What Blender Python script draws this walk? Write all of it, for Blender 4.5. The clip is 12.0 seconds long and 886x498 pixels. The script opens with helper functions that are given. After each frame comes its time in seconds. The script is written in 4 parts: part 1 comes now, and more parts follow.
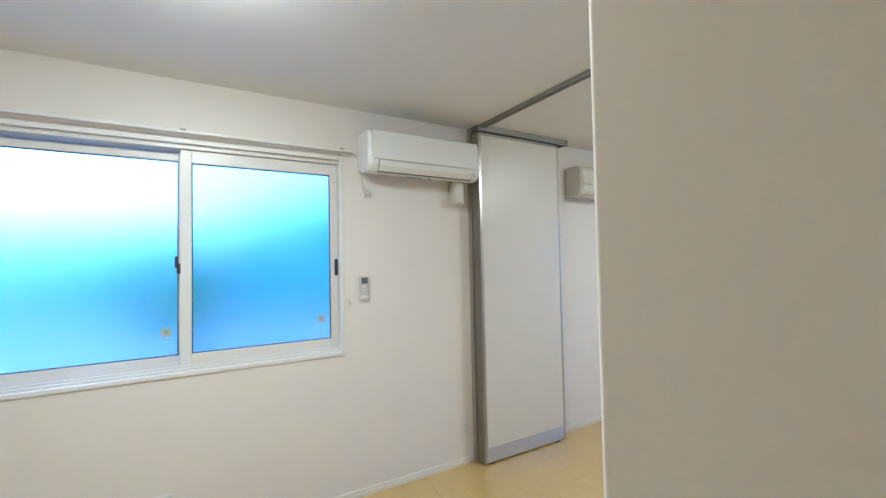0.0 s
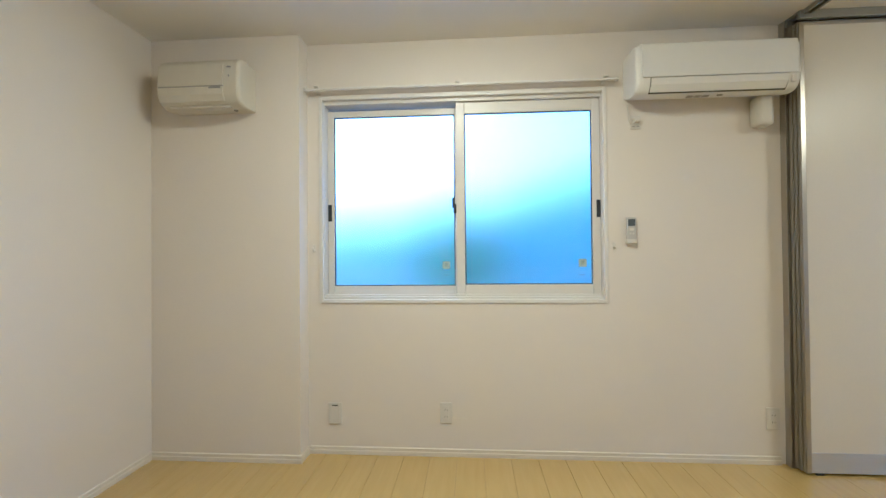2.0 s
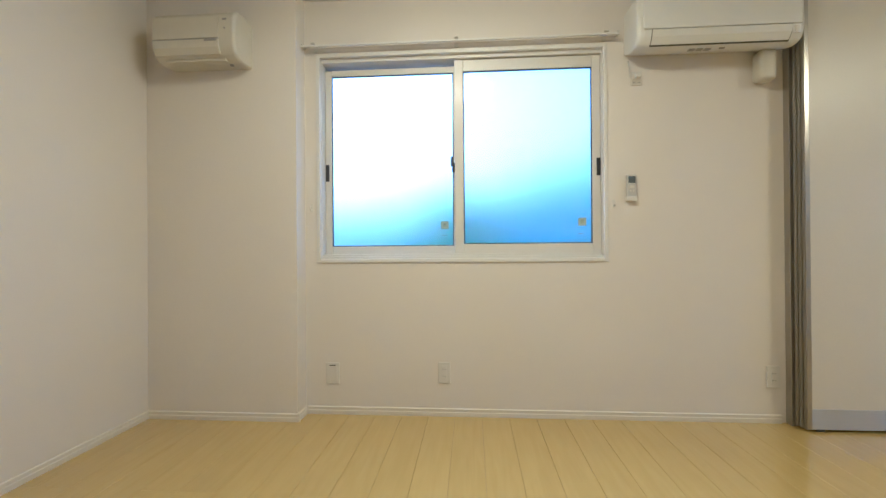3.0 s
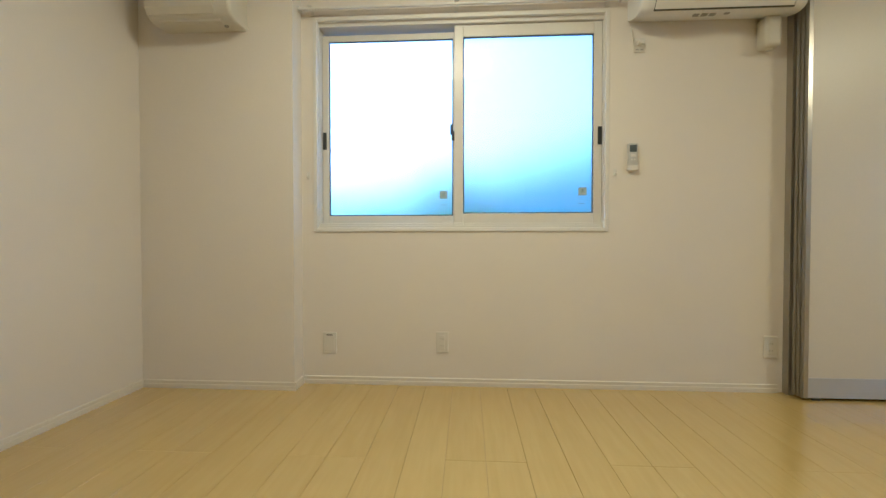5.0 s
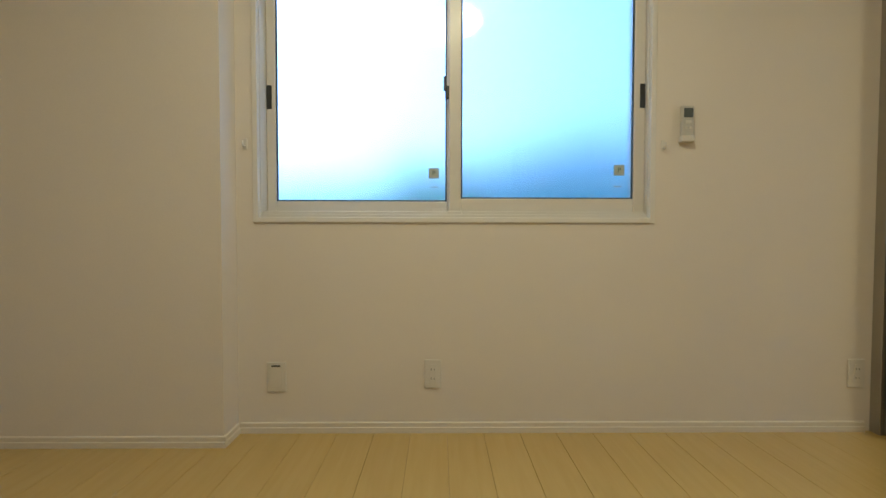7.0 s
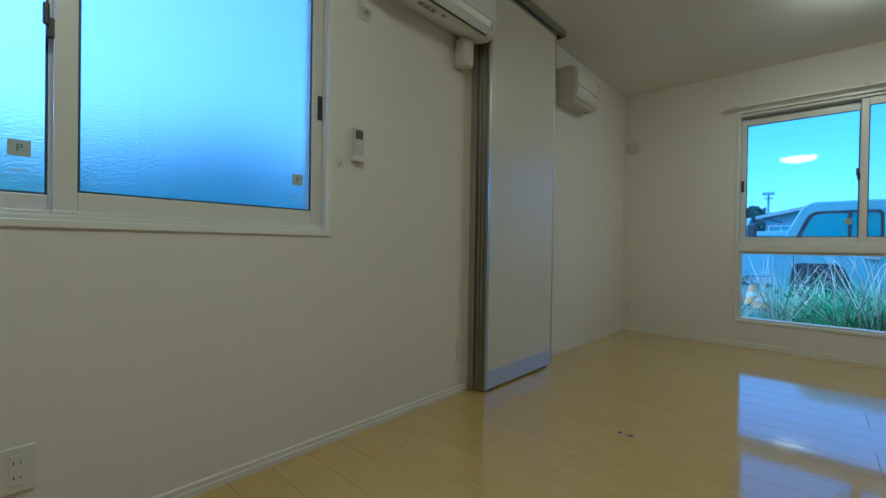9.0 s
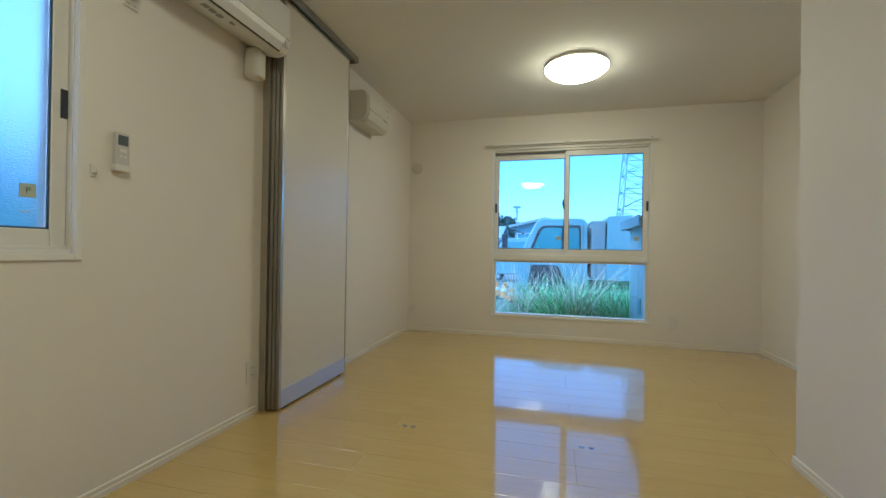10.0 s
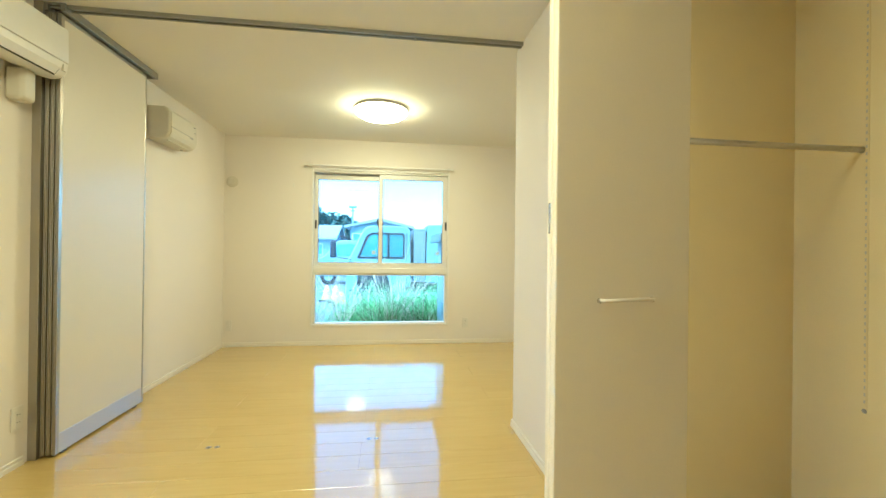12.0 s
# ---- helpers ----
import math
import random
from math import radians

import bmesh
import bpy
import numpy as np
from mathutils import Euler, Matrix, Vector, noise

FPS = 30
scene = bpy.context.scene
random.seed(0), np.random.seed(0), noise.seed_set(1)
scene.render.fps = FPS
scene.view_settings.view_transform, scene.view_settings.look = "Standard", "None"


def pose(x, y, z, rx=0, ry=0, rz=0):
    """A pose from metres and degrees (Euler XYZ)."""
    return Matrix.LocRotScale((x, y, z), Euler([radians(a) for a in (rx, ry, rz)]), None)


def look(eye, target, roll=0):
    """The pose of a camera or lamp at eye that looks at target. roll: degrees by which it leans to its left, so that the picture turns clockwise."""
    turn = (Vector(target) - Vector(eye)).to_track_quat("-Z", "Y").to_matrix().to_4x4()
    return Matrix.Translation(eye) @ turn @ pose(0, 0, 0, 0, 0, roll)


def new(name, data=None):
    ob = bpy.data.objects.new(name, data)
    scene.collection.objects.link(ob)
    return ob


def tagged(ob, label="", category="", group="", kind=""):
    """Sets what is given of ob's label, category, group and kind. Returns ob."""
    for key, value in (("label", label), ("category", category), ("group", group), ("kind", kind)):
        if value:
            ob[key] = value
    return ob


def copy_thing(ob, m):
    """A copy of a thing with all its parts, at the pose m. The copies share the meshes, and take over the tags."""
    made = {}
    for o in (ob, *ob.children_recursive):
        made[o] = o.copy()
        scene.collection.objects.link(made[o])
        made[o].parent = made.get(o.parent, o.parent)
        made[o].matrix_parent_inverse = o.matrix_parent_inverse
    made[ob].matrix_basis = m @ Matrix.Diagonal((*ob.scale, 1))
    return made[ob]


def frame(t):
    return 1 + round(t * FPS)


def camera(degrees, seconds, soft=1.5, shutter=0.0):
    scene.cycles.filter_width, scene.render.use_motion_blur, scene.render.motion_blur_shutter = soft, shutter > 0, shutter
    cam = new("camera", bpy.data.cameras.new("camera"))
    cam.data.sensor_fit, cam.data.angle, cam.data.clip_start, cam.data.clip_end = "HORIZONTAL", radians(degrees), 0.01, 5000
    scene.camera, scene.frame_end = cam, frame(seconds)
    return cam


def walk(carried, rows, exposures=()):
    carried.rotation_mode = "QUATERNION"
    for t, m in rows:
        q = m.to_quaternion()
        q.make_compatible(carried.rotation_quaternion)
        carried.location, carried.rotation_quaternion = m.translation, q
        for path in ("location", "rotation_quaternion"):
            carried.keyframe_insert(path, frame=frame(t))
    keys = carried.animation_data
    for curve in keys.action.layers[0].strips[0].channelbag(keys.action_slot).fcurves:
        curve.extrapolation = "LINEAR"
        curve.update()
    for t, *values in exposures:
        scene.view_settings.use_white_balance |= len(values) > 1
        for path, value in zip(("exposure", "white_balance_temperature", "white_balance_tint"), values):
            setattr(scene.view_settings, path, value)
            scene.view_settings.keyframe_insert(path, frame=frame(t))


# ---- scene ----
cam = camera(94.0, 12.0)

# exposure and colour of the picture along the walk
EXPOSURES = [(0.0, 2.49, 3560, 11), (0.6, 2.38, 3600, 11), (1.5, 2.3, 3770, 9), (3.0, 2.19, 3940, 8), (5.0, 2.04, 4120, 5), (5.5, 2.0, 4130, 3), (6.7, 1.69, 4330, 4), (8.5, 1.06, 3780, 0), (9.0, 0.98, 3580, -2), (9.5, 1.11, 3640, 4), (10.0, 1.51, 3960, 3), (10.5, 2.06, 4190, -1), (11.0, 2.39, 4240, -5), (12.0, 2.79, 4230, -8)]
SKY = 0.15
LAMP, LAMP_COLOR = 13.0, (1.0, 0.67, 0.28)
PATH = [
    (0, (1.840, -2.500, 1.430), (2.852, -0.777, 1.492), -1.15),
    (0.5, (1.859, -2.474, 1.399), (2.421, -0.555, 1.453), -1.1),
    (1, (1.857, -2.433, 1.339), (2.044, -0.442, 1.379), -0.8),
    (1.5, (1.844, -2.401, 1.278), (1.768, -0.403, 1.297), -0.6),
    (2, (1.833, -2.376, 1.159), (1.698, -0.381, 1.182), -0.5),
    (2.5, (1.833, -2.358, 1.071), (1.694, -0.362, 1.077), -0.5),
    (3, (1.843, -2.353, 0.941), (1.705, -0.358, 0.949), -0.4),
    (5, (1.825, -2.331, 0.819), (1.707, -0.335, 0.782), -0.0),
    (5.5, (1.793, -2.213, 0.818), (1.671, -0.217, 0.779), -0.0),
    (6, (1.763, -2.053, 0.823), (1.632, -0.058, 0.778), 0.0),
    (6.5, (1.725, -1.867, 0.826), (1.61, 0.128, 0.768), 0.1),
    (6.7, (1.723, -1.797, 0.817), (1.64, 0.201, 0.757), 0.1),
    (8.3, (1.608, -1.554, 0.809), (2.505, 0.234, 0.806), 0.3),
    (8.5, (1.621, -1.553, 0.833), (2.674, 0.147, 0.808), 0.5),
    (9, (1.639, -1.528, 0.844), (3.112, -0.175, 0.827), 0.9),
    (9.5, (1.616, -1.567, 0.876), (3.363, -0.594, 0.87), 0.9),
    (10, (1.52, -1.592, 0.928), (3.455, -1.088, 0.935), 0.9),
    (10.5, (1.396, -1.646, 0.983), (3.395, -1.567, 0.992), 0.7),
    (11, (1.298, -1.71, 1.03), (3.294, -1.824, 1.039), 0.7),
    (11.5, (1.2, -1.77, 1.078), (3.192, -1.949, 1.085), 0.7),
    (12, (1.117, -1.848, 1.121), (3.1, -2.11, 1.127), 0.7),
]
walk(cam, [(t, look(eye, target, roll)) for t, eye, target, roll in PATH], EXPOSURES)

# ---- world, sun, large lights ----
world = bpy.data.worlds.new("sky")
scene.world = world
world.use_nodes = True
wn = world.node_tree
sky = wn.nodes.new("ShaderNodeTexSky")
sky.sky_type = "NISHITA"
sky.sun_disc = False
sky.sun_elevation = radians(54)
sky.sun_rotation = radians(318)
sky.air_density, sky.dust_density, sky.ozone_density = 0.85, 2.6, 0.6
wn.links.new(sky.outputs[0], wn.nodes["Background"].inputs[0])
wn.nodes["Background"].inputs[1].default_value = SKY

sun_data = bpy.data.lights.new("sun", "SUN")
sun_data.energy, sun_data.angle, sun_data.color = 0.5, radians(15), (1, 0.96, 0.9)
sun = new("sun", sun_data)
sun.matrix_world = look((0, 0, 20), (9.7, -10.8, 0.0))

# ---- materials ----


def nodes_of(name):
    m = bpy.data.materials.new(name)
    m.use_nodes = True
    return m, m.node_tree, m.node_tree.nodes["Principled BSDF"]


def surface(name, color, rough=0.5, metal=0.0, vary=0.06, grain=60.0, stain=2.0, bump=0.0, bump_scale=300.0, spec=0.5,
            coat=0.0, each=0.0, rough_vary=0.08, stretch=(1, 1, 1)):
    """A painted, moulded or natural surface: two scales of colour variation, roughness variation and fine relief."""
    m, t, b = nodes_of(name)
    n, l = t.nodes, t.links
    co = n.new("ShaderNodeTexCoord")
    mp = n.new("ShaderNodeMapping")
    mp.inputs["Scale"].default_value = stretch
    l.new(co.outputs["Object"], mp.inputs[0])
    fine = n.new("ShaderNodeTexNoise")
    fine.inputs["Scale"].default_value, fine.inputs["Detail"].default_value = grain, 6
    big = n.new("ShaderNodeTexNoise")
    big.inputs["Scale"].default_value, big.inputs["Detail"].default_value = stain, 4
    l.new(mp.outputs[0], fine.inputs["Vector"])
    l.new(mp.outputs[0], big.inputs["Vector"])
    add = n.new("ShaderNodeMath")
    add.operation = "ADD"
    l.new(fine.outputs["Fac"], add.inputs[0])
    l.new(big.outputs["Fac"], add.inputs[1])
    level = add.outputs[0]
    if each:
        info = n.new("ShaderNodeObjectInfo")
        more = n.new("ShaderNodeMath")
        more.operation = "MULTIPLY_ADD"
        more.inputs[1].default_value = each
        l.new(info.outputs["Random"], more.inputs[0])
        l.new(level, more.inputs[2])
        level = more.outputs[0]
    span = n.new("ShaderNodeMapRange")
    span.inputs["From Min"].default_value, span.inputs["From Max"].default_value = 0.55, 1.45 + each
    l.new(level, span.inputs["Value"])
    mix = n.new("ShaderNodeMix")
    mix.data_type = "RGBA"
    c = Vector(color)
    lo, hi = c * (1 - vary), c * (1 + vary)
    mix.inputs["A"].default_value = (*[min(1, q) for q in lo], 1)
    mix.inputs["B"].default_value = (*[min(1, q) for q in hi], 1)
    l.new(span.outputs[0], mix.inputs["Factor"])
    l.new(mix.outputs["Result"], b.inputs["Base Color"])
    rr = n.new("ShaderNodeMapRange")
    rr.inputs["To Min"].default_value, rr.inputs["To Max"].default_value = max(0.02, rough - rough_vary), min(1, rough + rough_vary)
    l.new(big.outputs["Fac"], rr.inputs["Value"])
    l.new(rr.outputs[0], b.inputs["Roughness"])
    b.inputs["Metallic"].default_value = metal
    b.inputs["Specular IOR Level"].default_value = spec
    b.inputs["Coat Weight"].default_value = coat
    b.inputs["Coat Roughness"].default_value = 0.06
    if bump:
        tex = n.new("ShaderNodeTexNoise")
        tex.inputs["Scale"].default_value, tex.inputs["Detail"].default_value = bump_scale, 3
        l.new(mp.outputs[0], tex.inputs["Vector"])
        bp = n.new("ShaderNodeBump")
        bp.inputs["Strength"].default_value, bp.inputs["Distance"].default_value = bump, 0.002
        l.new(tex.outputs["Fac"], bp.inputs["Height"])
        l.new(bp.outputs[0], b.inputs["Normal"])
    return m


WALLPAPER = surface("wallpaper", (0.735, 0.69, 0.62), 0.75, vary=0.035, grain=220, stain=1.3, bump=0.3, bump_scale=420, spec=0.3)
CEILING = surface("ceiling_paper", (0.78, 0.755, 0.705), 0.85, vary=0.02, grain=200, stain=1.0, bump=0.4, bump_scale=350, spec=0.2)
TRIM = surface("white_trim", (0.73, 0.71, 0.665), 0.4, vary=0.02, grain=40, bump=0.05, bump_scale=120)
SKIRT = surface("skirting_vinyl", (0.71, 0.665, 0.575), 0.5, vary=0.02, grain=40)
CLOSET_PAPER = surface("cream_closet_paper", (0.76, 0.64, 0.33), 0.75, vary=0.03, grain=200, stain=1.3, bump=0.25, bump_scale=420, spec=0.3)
PVC = surface("window_pvc", (0.69, 0.67, 0.62), 0.35, vary=0.02, grain=50, bump=0.03)
LEAF = surface("closet_door_sheet", (0.81, 0.74, 0.58), 0.5, vary=0.02, grain=150, stain=1.5, bump=0.06, bump_scale=420, spec=0.35)
PANEL = surface("partition_sheet", (0.66, 0.62, 0.53), 0.36, vary=0.02, grain=120, stain=1.2, bump=0.08, bump_scale=260, rough_vary=0.01)
ALU = surface("anodised_aluminium", (0.44, 0.42, 0.37), 0.30, metal=0.85, vary=0.02, grain=5, stretch=(3, 3, 0.3))
ALU_BLUE = surface("satin_aluminium_rail", (0.56, 0.57, 0.60), 0.42, metal=0.55, vary=0.05, grain=40, stretch=(0.3, 8, 8))
TRACK = surface("grey_track", (0.30, 0.30, 0.28), 0.38, metal=0.7, vary=0.06, grain=30)
DARK = surface("dark_gap", (0.05, 0.05, 0.05), 0.6, vary=0.1)
AC_WHITE = surface("ac_white_plastic", (0.74, 0.73, 0.69), 0.32, vary=0.015, grain=30, bump=0.02)
AC_CREAM = surface("ac_aged_plastic", (0.60, 0.57, 0.475), 0.42, vary=0.03, grain=30, stain=4, bump=0.03)
GREY_PLASTIC = surface("grey_plastic", (0.30, 0.30, 0.30), 0.45, vary=0.05)
PLATE = surface("switch_plate_plastic", (0.68, 0.655, 0.60), 0.33, vary=0.015, grain=30)
REMOTE = surface("remote_plastic", (0.52, 0.51, 0.49), 0.4, vary=0.02)
SCREEN = surface("lcd", (0.10, 0.12, 0.14), 0.2, vary=0.1)
BLACK = surface("black_plastic", (0.03, 0.035, 0.045), 0.4, vary=0.1)
GASKET = surface("glass_gasket", (0.05, 0.08, 0.12), 0.6, vary=0.1)
CHROME = surface("brushed_steel", (0.62, 0.60, 0.55), 0.25, metal=1.0, vary=0.05, grain=80)
SATIN = surface("satin_nickel", (0.74, 0.69, 0.58), 0.38, metal=0.35, vary=0.03, grain=60)
ROD = surface("steel_rod", (0.55, 0.52, 0.46), 0.35, metal=0.8, vary=0.05, grain=80)
STICKER = surface("sticker", (0.45, 0.52, 0.46), 0.5, vary=0.05)
STICKER_INK = surface("sticker_ink", (0.12, 0.18, 0.16), 0.5, vary=0.05)
SUBFLOOR = surface("joint_dark", (0.42, 0.30, 0.12), 0.7, vary=0.1)
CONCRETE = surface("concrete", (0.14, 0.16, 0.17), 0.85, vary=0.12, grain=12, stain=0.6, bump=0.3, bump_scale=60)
GRASS_MAT = surface("grass_blades", (0.20, 0.42, 0.14), 0.6, vary=0.5, grain=3, stain=1.2)
STRAW = surface("dry_stalks", (0.60, 0.55, 0.44), 0.7, vary=0.2, grain=4)
# leaf green with the pale bluish haze of distance mixed into the colour
HAZY_LEAVES = surface("hazed_foliage", (0.09, 0.16, 0.14), 0.7, vary=0.4, grain=2, stain=0.4)
BARK = surface("bark", (0.10, 0.08, 0.06), 0.9, vary=0.2, grain=10, bump=0.5, bump_scale=20)
TRUCK_GLASS = surface("cab_glass", (0.12, 0.26, 0.30), 0.1, vary=0.15, grain=2)
TRUCK = surface("truck_paint", (0.24, 0.36, 0.39), 0.3, vary=0.03, grain=5, stain=0.8, coat=0.3)
TRUCK_BROWN = surface("bed_guard", (0.22, 0.26, 0.27), 0.6, vary=0.1, grain=6)
RUBBER = surface("tyre_rubber", (0.03, 0.03, 0.03), 0.8, vary=0.2)
AUTOGLASS = surface("vehicle_glass", (0.14, 0.28, 0.32), 0.08, vary=0.1)
SIDING = surface("house_siding", (0.24, 0.34, 0.39), 0.7, vary=0.05, grain=8, stretch=(1, 1, 6))
SIDING_BLUE = surface("blue_grey_siding", (0.13, 0.38, 0.33), 0.7, vary=0.06, grain=6, stretch=(1, 1, 6))
ROOF = surface("roof_tiles", (0.30, 0.36, 0.38), 0.6, vary=0.15, grain=6)
STEEL = surface("galvanised_steel", (0.28, 0.38, 0.43), 0.5, metal=0.3, vary=0.1)
SHED = surface("shed_paint", (0.44, 0.56, 0.60), 0.5, vary=0.03, grain=8, stretch=(6, 1, 0.3))
ORANGE = surface("orange_plastic", (0.75, 0.33, 0.06), 0.5, vary=0.08)


def wood_floor():
    """Pale maple laminate with a gloss lacquer; each strip a little different."""
    m, t, b = nodes_of("maple_floor")
    n, l = t.nodes, t.links
    co = n.new("ShaderNodeTexCoord")
    info = n.new("ShaderNodeObjectInfo")
    off = n.new("ShaderNodeVectorMath")
    off.operation = "MULTIPLY_ADD"
    off.inputs[1].default_value = (7, 31, 3)
    l.new(info.outputs["Random"], off.inputs[0])
    l.new(co.outputs["Object"], off.inputs[2])
    mp = n.new("ShaderNodeMapping")
    mp.inputs["Scale"].default_value = (1, 0.07, 1)
    l.new(off.outputs[0], mp.inputs[0])
    g = n.new("ShaderNodeTexNoise")
    g.inputs["Scale"].default_value, g.inputs["Detail"].default_value, g.inputs["Distortion"].default_value = 45, 8, 0.6
    l.new(mp.outputs[0], g.inputs["Vector"])
    s = n.new("ShaderNodeTexNoise")
    s.inputs["Scale"].default_value = 3.0
    l.new(off.outputs[0], s.inputs["Vector"])
    a = n.new("ShaderNodeMath")
    a.operation = "MULTIPLY_ADD"
    a.inputs[1].default_value = 0.22
    l.new(info.outputs["Random"], a.inputs[0])
    l.new(g.outputs["Fac"], a.inputs[2])
    a2 = n.new("ShaderNodeMath")
    a2.operation = "MULTIPLY_ADD"
    a2.inputs[1].default_value = 0.4
    l.new(s.outputs["Fac"], a2.inputs[0])
    l.new(a.outputs[0], a2.inputs[2])
    ramp = n.new("ShaderNodeValToRGB")
    ramp.color_ramp.elements[0].position, ramp.color_ramp.elements[0].color = 0.35, (*FLOOR_DARK, 1)
    ramp.color_ramp.elements[1].position, ramp.color_ramp.elements[1].color = 1.25, (*FLOOR_LIGHT, 1)
    ramp.color_ramp.elements[1].position = 1.0
    l.new(a2.outputs[0], ramp.inputs[0])
    l.new(ramp.outputs[0], b.inputs["Base Color"])
    r = n.new("ShaderNodeMapRange")
    r.inputs["To Min"].default_value, r.inputs["To Max"].default_value = 0.06, 0.15
    l.new(s.outputs["Fac"], r.inputs["Value"])
    l.new(r.outputs[0], b.inputs["Roughness"])
    b.inputs["Specular IOR Level"].default_value = 0.6
    b.inputs["Coat Weight"].default_value, b.inputs["Coat Roughness"].default_value = 0.6, 0.04
    bp = n.new("ShaderNodeBump")
    bp.inputs["Strength"].default_value, bp.inputs["Distance"].default_value = 0.05, 0.001
    l.new(g.outputs["Fac"], bp.inputs["Height"])
    l.new(bp.outputs[0], b.inputs["Normal"])
    return m


FLOOR_DARK, FLOOR_LIGHT = (0.475, 0.340, 0.085), (0.535, 0.392, 0.107)
MAPLE = wood_floor()


def glass(name, rough, tint, bump=0.0, ripple=(1, 1, 1)):
    m, t, b = nodes_of(name)
    b.inputs["Base Color"].default_value = (*tint, 1)
    b.inputs["Roughness"].default_value = rough
    b.inputs["Transmission Weight"].default_value = 1.0
    b.inputs["IOR"].default_value = 1.45
    if bump:
        n, l = t.nodes, t.links
        co = n.new("ShaderNodeTexCoord")
        tex = n.new("ShaderNodeTexNoise")
        tex.inputs["Scale"].default_value, tex.inputs["Detail"].default_value = 1.0, 2
        mp = n.new("ShaderNodeMapping")
        mp.inputs["Scale"].default_value = ripple
        l.new(co.outputs["Object"], mp.inputs[0])
        l.new(mp.outputs[0], tex.inputs["Vector"])
        bp = n.new("ShaderNodeBump")
        bp.inputs["Strength"].default_value, bp.inputs["Distance"].default_value = bump, 0.0025
        l.new(tex.outputs["Fac"], bp.inputs["Height"])
        l.new(bp.outputs[0], b.inputs["Normal"])
    return m


CLEAR = glass("clear_glass", 0.0, (0.865, 0.985, 1.0))
FROST = glass("frosted_glass", 0.40, (0.93, 0.99, 1.0), 0.55, (100, 100, 230))
SMOOTH = glass("frosted_glass_inner_face", 0.04, (0.96, 0.995, 1.0))


def lamp_shade():
    m, t, b = nodes_of("lamp_diffuser")
    b.inputs["Base Color"].default_value = (0.85, 0.83, 0.78, 1)
    b.inputs["Roughness"].default_value = 0.35
    b.inputs["Emission Color"].default_value = (*LAMP_COLOR, 1)
    b.inputs["Emission Strength"].default_value = LAMP
    return m


DIFFUSER = lamp_shade()


def insect_net():
    """Fine dark netting, far too fine to pick apart; lets most of the light through."""
    m, t, b = nodes_of("insect_net")
    b.inputs["Base Color"].default_value = (0.16, 0.19, 0.20, 1)
    b.inputs["Roughness"].default_value = 0.8
    b.inputs["Alpha"].default_value = 0.07
    return m


NET = insect_net()

# ---- building blocks ----


def box_into(bm, lo, hi, bevel=0.0, seg=2):
    lo, hi = Vector(lo), Vector(hi)
    made = bmesh.ops.create_cube(bm, size=1, matrix=Matrix.Translation((lo + hi) / 2) @ Matrix.Diagonal((*(hi - lo), 1)))
    if bevel:
        edges = list({e for v in made["verts"] for e in v.link_edges})
        bmesh.ops.bevel(bm, geom=edges, offset=bevel, segments=seg, profile=0.5, affect="EDGES")


def boxes(*spans, bevel=0.0, seg=2):
    bm = bmesh.new()
    for lo, hi in spans:
        one = bmesh.new()
        box_into(one, lo, hi, bevel, seg)
        me = bpy.data.meshes.new("tmp")
        one.to_mesh(me)
        one.free()
        bm.from_mesh(me)
        bpy.data.meshes.remove(me)
    return bm


def prism(profile, a, b, axis="x", bevel=0.0, seg=2):
    """A closed outline pushed from a to b along an axis. Outline: (y, z) for x, (x, z) for y, (x, y) for z."""
    bm = bmesh.new()

    def at(p, s):
        return {"x": (s, p[0], p[1]), "y": (p[0], s, p[1]), "z": (p[0], p[1], s)}[axis]
    one = [bm.verts.new(at(p, a)) for p in profile]
    two = [bm.verts.new(at(p, b)) for p in profile]
    bm.faces.new(one)
    bm.faces.new(two)
    for i in range(len(profile)):
        j = (i + 1) % len(profile)
        bm.faces.new((one[i], one[j], two[j], two[i]))
    bmesh.ops.recalc_face_normals(bm, faces=bm.faces)
    if bevel:
        bmesh.ops.bevel(bm, geom=list(bm.edges), offset=bevel, segments=seg, profile=0.5, affect="EDGES")
    return bm


def tube(points, radius, sides=10):
    """A round bar along a line of points."""
    bm = bmesh.new()
    pts = [Vector(p) for p in points]
    rings = []
    for i, p in enumerate(pts):
        d = (pts[min(i + 1, len(pts) - 1)] - pts[max(i - 1, 0)]).normalized()
        side = d.cross(Vector((0, 0, 1)) if abs(d.z) < 0.9 else Vector((1, 0, 0))).normalized()
        up = side.cross(d)
        rings.append([bm.verts.new(p + radius * (math.cos(k * math.tau / sides) * side + math.sin(k * math.tau / sides) * up)) for k in range(sides)])
    for r, s in zip(rings, rings[1:]):
        for k in range(sides):
            bm.faces.new((r[k], r[(k + 1) % sides], s[(k + 1) % sides], s[k]))
    bm.faces.new(rings[0][::-1])
    bm.faces.new(rings[-1])
    bmesh.ops.recalc_face_normals(bm, faces=bm.faces)
    return bm


